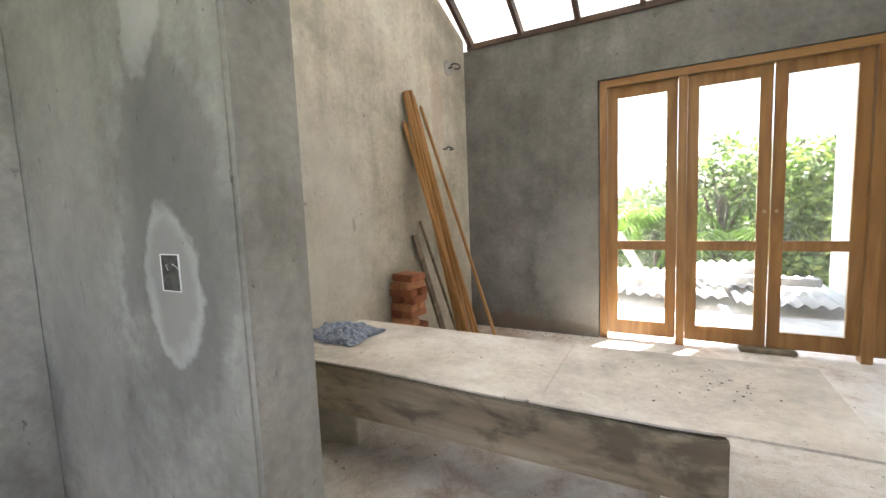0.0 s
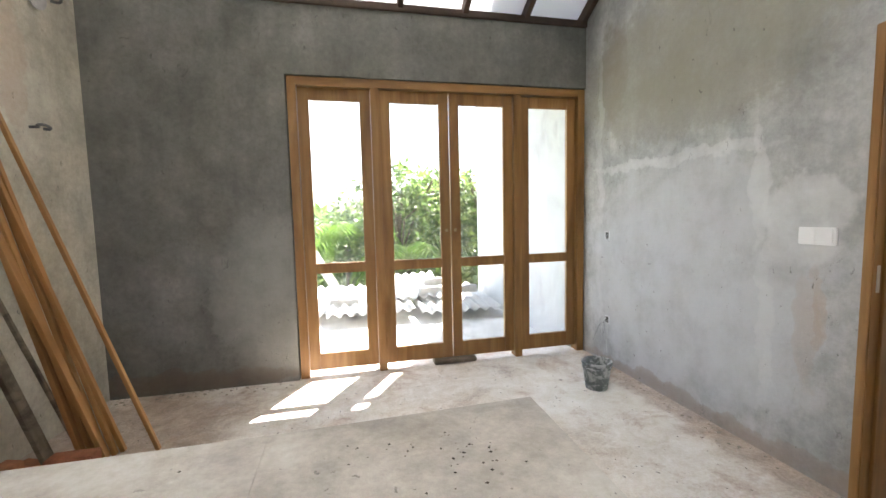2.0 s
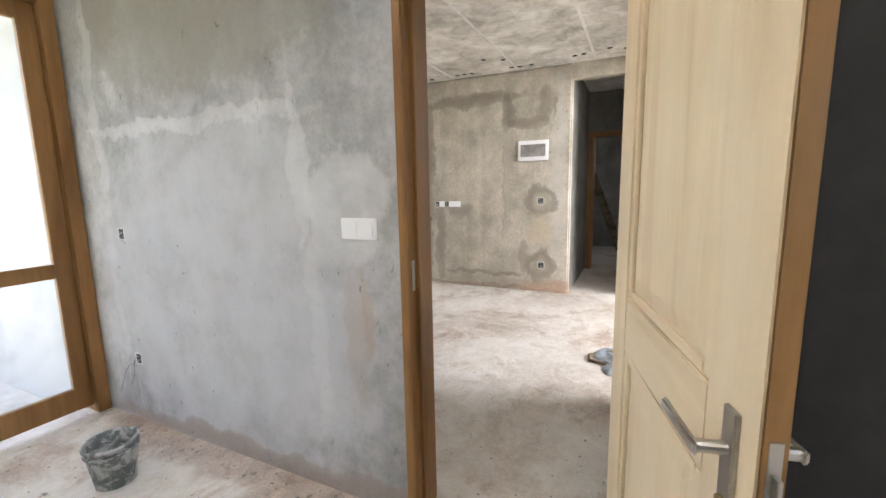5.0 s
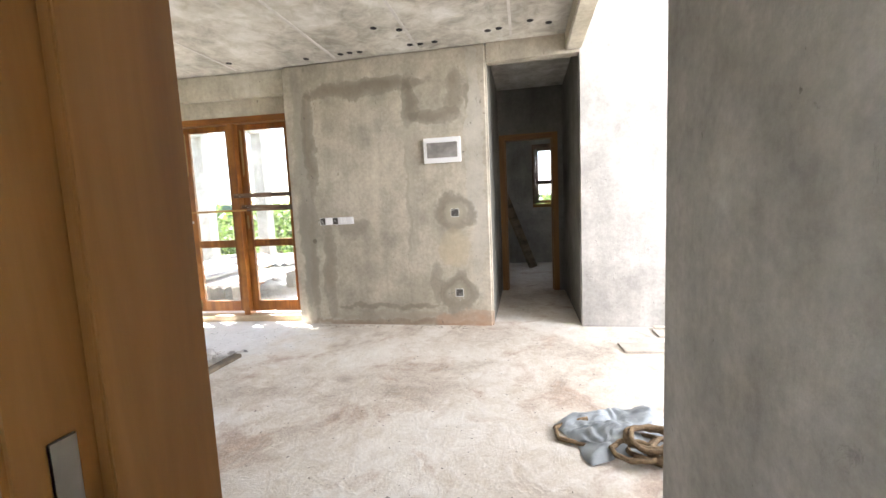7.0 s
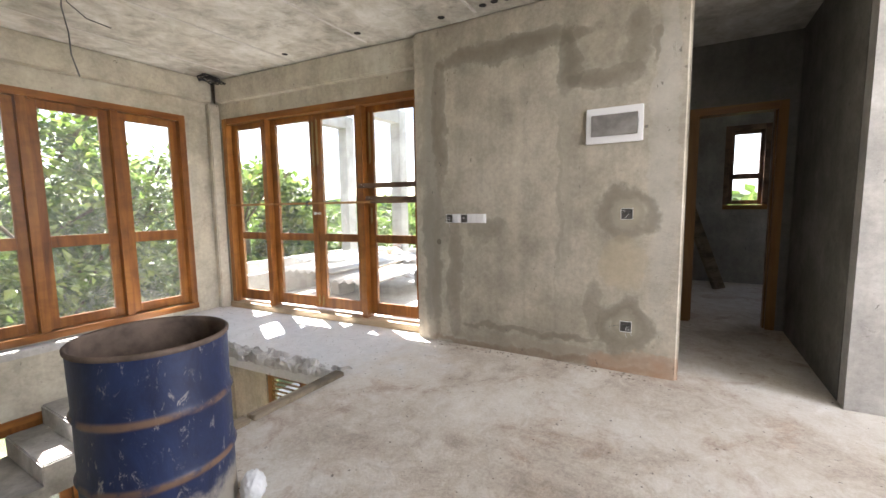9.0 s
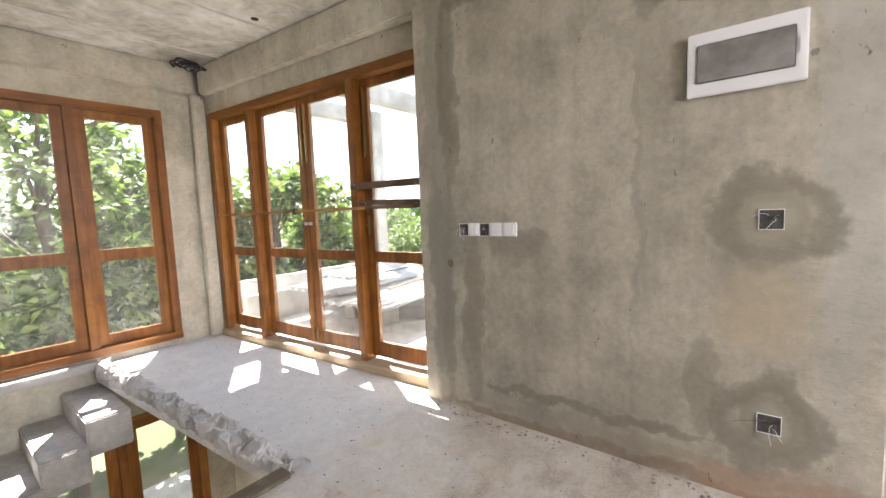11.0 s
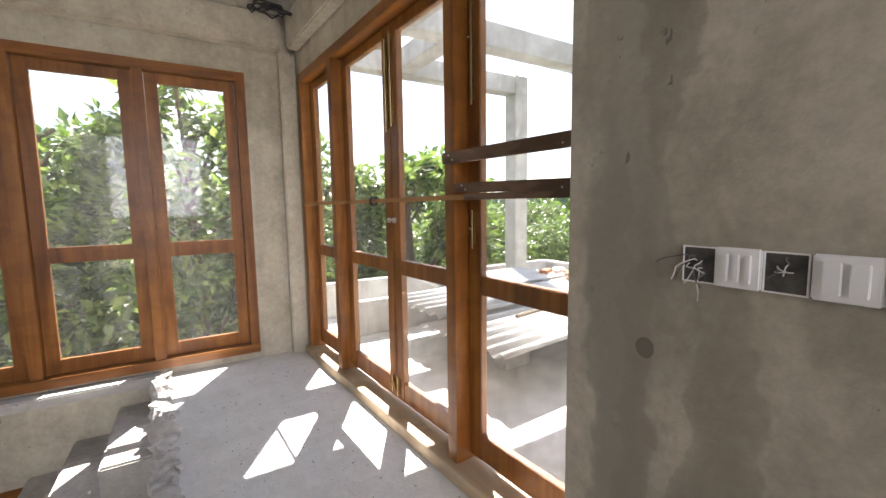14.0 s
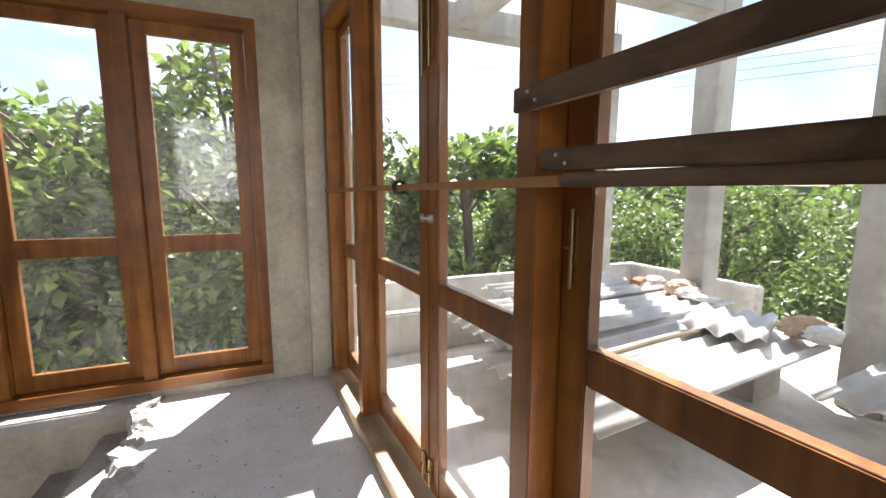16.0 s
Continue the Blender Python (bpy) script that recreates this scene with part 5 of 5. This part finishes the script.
# ---- things in the hall ----
def drum(m):
    root = empty("steel_drum", m, "blue steel drum with scraped paint, rust and mud, open top", "drum")
    k = Nodes("scuffed_blue_paint")
    v = k.coords()
    z = k.n("ShaderNodeSeparateXYZ")
    k.link(v, z.inputs[0])
    n1 = k.noise(k.coords((3, 3, 1.2)), 3.0, 7, 0.7, 0.8)
    base = k.ramp(n1, [(0.3, (0.010, 0.016, 0.050)), (0.7, (0.022, 0.040, 0.115))])
    scr = k.math('MULTIPLY', k.span(k.noise(k.coords((9, 9, 4.5)), 3.2, 7, 0.75, 0.5), 0.56, 0.64), k.span(k.noise(v, 4.0, 4, 0.6), 0.38, 0.62))
    base = k.mix(k.math('MULTIPLY', scr, 0.75), base, (0.38, 0.36, 0.33))
    mud = k.math('ADD', k.span(z.outputs["Z"], 0.31, 0.0), k.math('MULTIPLY', k.math('SUBTRACT', k.noise(v, 6.0, 6, 0.7), 0.5), 1.3), True)
    base = k.mix(k.span(mud, 0.35, 0.75), base, (0.36, 0.33, 0.28))
    for h in (0.255, 0.505):
        d = k.math('ABSOLUTE', k.math('SUBTRACT', z.outputs["Z"], h))
        f = k.math('MULTIPLY', k.span(d, 0.022, 0.006), k.span(k.noise(v, 7.0, 4, 0.6), 0.35, 0.55))
        base = k.mix(k.math('MULTIPLY', f, 0.85), base, (0.22, 0.13, 0.075))
    k.bump(n1, 0.25, 0.01)
    paint = k.finish(base, 0.5, 0, 0.5)
    inner = simple("muddy_rusted_steel", (0.15, 0.11, 0.085), 0.85, 0, 0.5, 9.0, 0.4)
    R, H = 0.268, 0.755
    prof = [(0.001, 0.01), (R - 0.01, 0.0), (R, 0.012)]
    for c in (0.255, 0.505):
        prof += [(R, c - 0.03), (R + 0.004, c - 0.014), (R + 0.011, c), (R + 0.004, c + 0.014), (R, c + 0.03)]
    prof += [(R, H - 0.015)]
    bm = bmesh.new()
    lathe(bm, prof, 64)
    for v in bm.verts:
        v.co += Vector((v.co.x, v.co.y, 0)) * 0.018 * noise.noise(v.co * 3.5)
    part("shell", bm, paint, root, smooth=True)
    bm = bmesh.new()
    lathe(bm, [(R - 0.004, H - 0.02), (R - 0.006, 0.05), (0.001, 0.04)], 64)
    part("inside", bm, inner, root, "rusty mud-caked inside", smooth=True)
    bm = bmesh.new()
    lathe(bm, [(R - 0.006, H - 0.022), (R - 0.007, H), (R + 0.001, H + 0.006), (R + 0.007, H), (R + 0.006, H - 0.012), (R - 0.001, H - 0.02)], 64)
    part("rim", bm, inner, root, "worn rolled steel rim", smooth=True)
    return root


drum(pose(3.64, 4.045, 0, 0, 0, 20))

# small plastic bag by the drum
def crumple(name, m, dims, material, label, category, seed=1, amp=0.25, freq=9.0):
    bm = bmesh.new()
    bmesh.ops.create_icosphere(bm, subdivisions=4, radius=0.5)
    for v in bm.verts:
        n = v.co.normalized()
        v.co *= 1 + amp * (abs(noise.noise(n * freq * 0.3 + Vector((seed, 0, 0)))) + 0.5 * noise.noise(n * freq * 0.8 + Vector((0, seed, 0))))
        v.co = Vector((v.co.x * dims[0], v.co.y * dims[1], max(v.co.z * dims[2], -0.46 * dims[2])))
    ob = mesh_object(name, bm, material, True)
    ob.matrix_basis = m
    return tagged(ob, label, category)


M_BAG = simple("white_thin_plastic", (0.75, 0.77, 0.78), 0.35, 0, 0.08, 8.0, 0.2)
M_TARP = simple("grey_sack_plastic", (0.30, 0.335, 0.36), 0.55, 0, 0.3, 7.0, 0.4)
M_SCRAP = simple("brown_paper_scrap", (0.50, 0.36, 0.26), 0.85, 0, 0.25, 8.0, 0.3)
M_PINKBAG = simple("pale_pink_sack", (0.62, 0.50, 0.46), 0.7, 0, 0.2, 9.0, 0.3)
for n_, (x, y, z, dims, mat, lab) in enumerate((
        (9.20, 7.00, 0.395, (0.26, 0.22, 0.16), M_SCRAP, "crumpled brown paper sack against the concrete post"),
        (9.12, 6.86, 0.395, (0.22, 0.18, 0.10), M_PINKBAG, "crumpled pale pink cement sack on the roof sheets"),
        (9.22, 7.30, 0.395, (0.24, 0.16, 0.12), M_PINKBAG, "crumpled pale pink cement sack on the roof sheets"),
        (9.08, 6.70, 0.390, (0.30, 0.12, 0.05), M_BAG, "torn white plastic scrap on the roof sheets"),
        (8.88, 5.86, 0.405, (0.26, 0.20, 0.14), M_SCRAP, "crumpled brown paper sack against the concrete post"),
        (8.83, 5.74, 0.405, (0.24, 0.16, 0.10), M_BAG, "torn white plastic scrap on the roof sheets"))):
    crumple("paper_sack" if mat != M_BAG else "plastic_scrap", pose(x, y, z, 0, 0, 37 * n_), dims, mat, lab, "rubbish", 20 + n_, 0.45, 11.0)
bm = bmesh.new()
box(bm, -0.11, 0.11, -0.05, 0.05, 0, 0.065, 0.006)
ob = mesh_object("loose_brick", bm, M_BRICK)
ob.matrix_basis = pose(9.05, 7.36, 0.375, 0, 0, 25)
tagged(ob, "orange brick lying on the roof sheets", "brick")
M_ROPE = simple("coir_rope", (0.22, 0.155, 0.09), 0.95, 0, 0.35, 60.0, 0.6)
crumple("plastic_bag", pose(3.86, 3.78, 0.055), (0.10, 0.09, 0.13), M_BAG, "small crumpled white plastic bag beside the drum", "bag", 3)
# grey sack and rope heap
bm = bmesh.new()
bmesh.ops.create_grid(bm, x_segments=60, y_segments=44, size=0.5)
for v in bm.verts:
    u, w = v.co.x, v.co.y
    e = max(abs(u), abs(w)) * 2
    v.co = Vector((u * 0.62, w * 0.40, max(0.006, (0.05 + 0.05 * noise.noise(Vector((u * 3, w * 3, 2))) + 0.025 * abs(noise.noise(Vector((u * 11, w * 11, 5))))) * (1.1 - e ** 4))))
    v.co.x += 0.03 * noise.noise(Vector((u * 5, w * 5, 9)))
    v.co.y += 0.04 * noise.noise(Vector((u * 5, w * 5, 19)))
ob = mesh_object("sack", bm, M_TARP, True)
ob.matrix_basis = pose(4.14, 1.38, 0.0, 0, 0, -66)
tagged(ob, "flattened grey plastic sack lying on the floor", "sack")
rope = empty("rope_heap", pose(3.92, 1.27, 0), "heap of coarse brown coir rope beside the sack", "rope")
rr = random.Random(12)
for i in range(6):
    bm = bmesh.new()
    pts = []
    ph, rad = rr.uniform(0, 6), rr.uniform(0.10, 0.20)
    cx, cy = rr.uniform(-0.06, 0.06), rr.uniform(-0.16, 0.12)
    for k in range(26):
        a = ph + k * 0.33
        pts.append((cx + rad * 0.7 * math.cos(a) + rr.uniform(-0.012, 0.012), cy + rad * math.sin(a) + rr.uniform(-0.012, 0.012), 0.016 + i * 0.014 + 0.008 * math.sin(a * 2)))
    tube(bm, pts, 0.013, 6)
    part("coil", bm, M_ROPE, rope, smooth=True)
bm = bmesh.new()
tube(bm, [(0.10, 0.12, 0.02), (0.05, 0.33, 0.015), (0.10, 0.45, 0.014), (0.2, 0.46, 0.014), (0.26, 0.38, 0.02), (0.25, 0.28, 0.05)], 0.013, 6)
part("loop", bm, M_ROPE, rope, smooth=True)

# boards lying by the tall wall
for x, y, rz, ln, wd, z in ((5.45, 1.10, -86, 0.95, 0.22, 0.0), (5.85, 0.72, -88, 1.0, 0.20, 0.0), (5.98, 0.70, -90, 1.0, 0.06, 0.022), (5.52, 0.72, -94, 0.5, 0.14, 0.022)):
    bm = bmesh.new()
    box(bm, 0, ln, -wd / 2, wd / 2, 0, 0.020, 0.003)
    ob = mesh_object("flat_board", bm, M_SHEET)
    ob.matrix_basis = pose(x, y, z, 0, 0, rz)
    tagged(ob, "flat dusty board lying on the concrete floor", "board", "boards on the floor")

# ceiling: cable coil, hanging wire, conduit holes
coil = empty("cable_coil", pose(5.80, 7.02, CEIL - 0.05), "coil of black cable hanging from the ceiling corner", "cable")
rr = random.Random(2)
for i in range(5):
    bm = bmesh.new()
    c, ph = rr.uniform(-0.1, 0.1), rr.uniform(0, 6)
    tube(bm, [(c + 0.11 * math.cos(a), 0.05 * math.sin(a), 0.035 * math.sin(a + ph) + 0.02 * rr.uniform(-1, 1)) for a in (ph + 0.42 * k for k in range(17))], 0.007, 6)
    part("loop", bm, M_BLACKCABLE, coil)
bm = bmesh.new()
tube(bm, [(-0.02, 0, 0.0485), (0.02, 0.005, 0.035), (0.09, 0.01, 0.012), (0.14, 0.0, 0.006)], 0.008, 6)
part("tail", bm, M_BLACKCABLE, coil)
bm = bmesh.new()
tube(bm, [(4.13, 5.97, CEIL), (4.12, 5.98, 2.66), (4.15, 5.99, 2.5), (4.16, 6.01, 2.36), (4.20, 6.02, 2.22)], 0.005, 6)
tube(bm, [(4.135, 5.96, CEIL), (4.15, 5.97, 2.70), (4.23, 5.9, 2.60), (4.33, 5.8, 2.55)], 0.004, 6)
tagged(mesh_object("hanging_wire", bm, M_CABLE), "thin grey wire hanging from the ceiling", "wire")
bm = bmesh.new()
for x, y in ((5.93, 4.0), (5.92, 3.62), (5.91, 3.52), (5.92, 3.42), (5.9, 2.9), (5.91, 2.8), (5.9, 2.66), (5.55, 2.9), (5.45, 3.1), (5.8, 2.15), (5.78, 2.05), (5.79, 1.62), (5.7, 1.78), (5.8, 5.75), (5.8, 4.79)):
    lathe(bm, [(0.001, -0.001), (0.020, -0.001), (0.028, -0.003), (0.030, 0.0)], 14, (x, y, CEIL - 0.002))
tagged(mesh_object("ceiling_conduit_holes", bm, M_BLACK), "dark conduit ends set into the concrete ceiling", "conduit", kind="structure")
beam("corner_column", (5.885, 6.015, 7.245, 7.333, 0.0, 2.537), "plastered corner column between window and doors")

# boards nailed across the hall's glazed doors
def across(s0, s1, z0, z1, w, t, material, label):
    d = Vector((s1 - s0, 0, z1 - z0))
    bm = bmesh.new()
    box(bm, 0, d.length, -0.016 - t, -0.016, -w / 2, w / 2, 0.003)
    ob = mesh_object("crossboard", bm, material)
    ob.matrix_basis = FD_POSE @ pose(s0, 0, z0, 0, -math.degrees(math.atan2(d.z, d.x)), 0)
    if w > 0.03:
        for x in (0.05, 0.075, d.length - 0.06):
            bm = bmesh.new()
            cyl(bm, (x, -0.016 - t, w * 0.2 * (1 if x < 0.06 else -1)), (x, -0.0195 - t, w * 0.2 * (1 if x < 0.06 else -1)), 0.004, 0.0035, 8)
            part("nail", bm, M_STEEL, ob, "steel nail head")
    return tagged(ob, label, "board", "boards across the doors")


across(2.08, 2.79, 1.474, 1.470, 0.050, 0.022, M_DUSKY[0], "brown sawn board nailed across the glazed doors")
across(2.17, 2.79, 1.346, 1.330, 0.040, 0.022, M_DUSKY[0], "dark brown sawn board with black marks across the glazed doors")
across(0.02, 2.22, 1.300, 1.305, 0.022, 0.014, M_POLE[0], "thin pale timber strip tied across the glazed doors")
across(2.225, 2.79, 1.306, 1.303, 0.026, 0.018, M_DUSKY[0], "short dark batten carrying on the timber strip")
bm = bmesh.new()
for i in range(3):
    tube(bm, [(1.36 + 0.012 * i, -0.024 + 0.022 * math.cos(a), 1.303 + 0.024 * math.sin(a)) for a in (0.5 * k for k in range(14))], 0.005, 5)
ob = mesh_object("tie", bm, M_BLACKCABLE)
ob.matrix_basis = FD_POSE
tagged(ob, "black cable tie round the timber strip", "cable tie")


def bolt(parent, s, z0, z1):
    """Tower bolt on a leaf's inner face."""
    bm = bmesh.new()
    box(bm, s - 0.012, s + 0.012, 0.060, 0.0655, z0, z1, 0.001)
    cyl(bm, (s, 0.054, z0 - 0.02), (s, 0.054, z1 + 0.01), 0.005, None, 8)
    cyl(bm, (s, 0.054, (z0 + z1) / 2), (s, 0.034, (z0 + z1) / 2), 0.004, None, 8)
    part("bolt", bm, M_BRASS, parent, "dull brass tower bolt")


bolt(leaves_h[1][0], 1.40, 1.72, 2.20)
bolt(leaves_h[2][0], 1.46, 1.74, 2.22)
bolt(leaves_h[1][0], 1.40, 0.15, 0.24)
bolt(leaves_h[2][0], 1.46, 0.15, 0.24)
bolt(leaves_h[3][0], 2.172, 1.72, 2.22)
bolt(leaves_h[3][0], 2.172, 1.10, 1.24)
bm = bmesh.new()
cyl(bm, (1.39, 0.054, 1.19), (1.47, 0.054, 1.19), 0.006, None, 8)
box(bm, 1.375, 1.41, 0.054, 0.0655, 1.175, 1.205, 0.002)
box(bm, 1.445, 1.475, 0.054, 0.0655, 1.175, 1.205, 0.002)
part("latch", bm, M_STEEL, leaves_h[2][0], "small steel slide latch")
for s in (0.665, 1.30, 1.38):
    bm = bmesh.new()
    cyl(bm, (s, 0.027, 1.22), (s, 0.012, 1.22), 0.014, 0.011, 12)
    part("knob", bm, M_BRASS, door_room, "small round door pull")
bm = bmesh.new()
box(bm, 1.15, 1.55, -0.02, 0.09, 0.0, 0.045, 0.01)
for v in bm.verts:
    v.co += 0.006 * noise.noise_vector(v.co * 9)
part("packing_block", bm, M_OLD[0], door_room, "rough timber packing under the door leaves")

# leaning plank and boards in the far room
leaning("plank", (9.9, 1.72, 0.012), (9.4, 2.35, 1.75), 0.16, 0.03, M_OLD[2], "pale plank leaning in the unlit far room", "leaning boards")
bm = bmesh.new()
box(bm, 0, 0.9, 0, 0.04, 0, 1.2, 0.004)
ob = mesh_object("dark_panel", bm, M_RAFTER)
ob.matrix_basis = pose(8.9, 2.6, 0.0, 8, 0, -12)
tagged(ob, "dark board leaning in the unlit far room", "board")

# broken cement edge along the stair opening
bm = bmesh.new()
rr = random.Random(8)
N = 260
rows = []
for i in range(N + 1):
    u = i / N
    x, y = 5.06 + (4.90 - 5.06) * u, HOLE_Y + (7.33 - HOLE_Y) * u
    ring = []
    for k in range(9):
        a = math.pi * k / 8
        p = Vector((x + 0.025 - 0.065 * math.cos(a), y, -0.012 + 0.034 * math.sin(a) - (0.05 if k == 0 else 0.0) - (0.02 if k == 1 else 0.0)))
        bite = 0.3 + 0.7 * math.sin(a)
        p += bite * (0.075 * noise.noise_vector(p * 8) + 0.035 * noise.noise_vector(p * 21) + 0.016 * noise.noise_vector(p * 52))
        ring.append(bm.verts.new(p))
    rows.append(ring)
for a, b in zip(rows, rows[1:]):
    for k in range(8):
        bm.faces.new((a[k], a[k + 1], b[k + 1], b[k]))
tagged(mesh_object("rough_slab_edge", bm, M_CONCRETE), "broken lumpy cement edge along the stair opening", "slab edge", kind="structure")
for x0, x1 in ((3.70, 4.25), (4.27, 5.02)):
    bm = bmesh.new()
    box(bm, x0, x1, HOLE_Y - 0.03, HOLE_Y + 0.05, 0.002, 0.035, 0.006)
    for v in bm.verts:
        v.co += 0.006 * noise.noise_vector(v.co * 7)
    tagged(mesh_object("edge_board", bm, M_OLD[0]), "weathered formwork board along the stair opening", "board", "edge boards")

# storey below: glazed door, louvred shutter
low_win, _ = glazed("window_3", pose(3.60, 7.34, -2.85), 2.15, (0.72, 1.43), 2.25, 0.10, (0.2, 0.9, 0.99, 2.1), 0.09, M_TEAK, "glazed timber doors of the storey below", "glazed door")
shutter = empty("louvre_shutter", FD_POSE @ pose(0.5, 0, -2.4), "timber louvred shutter in the storey below", "shutter")
boxpart("stile", (0.0, 0.07, 0.02, 0.07, 0.0, 1.65), M_BROWN[2], shutter)
boxpart("stile", (1.03, 1.10, 0.02, 0.07, 0.0, 1.65), M_TEAK[2], shutter)
boxpart("stile", (0.55, 0.62, 0.02, 0.07, 0.0, 1.65), M_TEAK[2], shutter)
for i in range(26):
    boxpart("slat", (0.07, 0.55, -0.004, 0.004, -0.03, 0.03), M_BROWN[0], shutter, "", 0.001, pose(0, 0.045, 0.06 + i * 0.061, 40, 0, 0))

# box and steel stand under the table
crate = empty("paint_tin_box", pose(-1.72, 2.0, 0, 0, 0, 12), "battered pale carton under the work table", "carton")
boxpart("body", (-0.16, 0.16, -0.12, 0.12, 0.0, 0.26), M_SHEET, crate, "", 0.008)
boxpart("flap", (-0.16, 0.16, -0.135, -0.125, 0.17, 0.28), M_SHEET, crate, "bent carton flap", 0.002, pose(0, 0, 0, -14, 0, 0))


# crumbs of mortar and grit
def grit(name, count, seed, area, z, sizes, material, label):
    rg = np.random.default_rng(seed)
    verts, faces = [], []
    for i in range(count):
        x0, x1, y0, y1 = area[rg.integers(len(area))]
        c = np.array([rg.uniform(x0, x1), rg.uniform(y0, y1), z])
        r = rg.uniform(*sizes)
        pts = rg.normal(size=(6, 3))
        base = np.array([[1, 0, 0], [-1, 0, 0], [0, 1, 0], [0, -1, 0], [0, 0, 1], [0, 0, -0.2]]) * r * rg.uniform(0.5, 1.2, (6, 1)) + pts * r * 0.15
        base[:, 2] = np.maximum(base[:, 2] * 0.6, 0.0)
        b = len(verts)
        verts += (c + base).tolist()
        faces += [(b, b + 2, b + 4), (b + 2, b + 1, b + 4), (b + 1, b + 3, b + 4), (b + 3, b, b + 4), (b + 2, b, b + 5), (b + 1, b + 2, b + 5), (b + 3, b + 1, b + 5), (b, b + 3, b + 5)]
    me = bpy.data.meshes.new(name)
    me.from_pydata(verts, [], faces)
    me.materials.append(material)
    return tagged(new(name, me), label, "grit", kind="stuff")


M_CRUMB = simple("mortar_crumb", (0.30, 0.26, 0.21), 0.95, 0, 0.4, 20.0, 0)
M_DARKCRUMB = simple("dark_crumb", (0.08, 0.065, 0.05), 0.95, 0, 0.4, 20.0, 0)
grit("floor_crumbs", 420, 4, [(-1.8, 2.05, 2.4, 4.4), (0.6, 2.05, 1.6, 4.4), (2.4, 6.0, 1.45, 4.3), (5.15, 6.0, 4.4, 7.2), (3.6, 6.0, 0.2, 1.4)], 0.0, (0.002, 0.008), M_CRUMB, "small mortar crumbs scattered on the concrete floor")
grit("floor_wall_crumbs", 260, 6, [(1.98, 2.09, 1.5, 4.4), (-1.95, -0.6, 4.30, 4.44), (5.96, 6.06, 2.3, 4.3)], 0.0, (0.004, 0.016), M_CRUMB, "mortar droppings along the foot of the walls")
grit("floor_specks", 260, 5, [(-1.5, 2.0, 2.4, 4.3), (2.4, 6.0, 1.5, 4.3), (5.2, 5.95, 4.5, 7.1)], 0.0, (0.002, 0.006), M_DARKCRUMB, "dark specks of grit on the concrete floor")
grit("table_specks", 60, 9, [(-1.8, 0.5, 1.75, 2.25), (0.15, 0.4, 2.0, 2.2), (-0.2, 0.3, 2.15, 2.27)], 0.596, (0.002, 0.007), M_DARKCRUMB, "dark crumbs lying on the cement sheets")
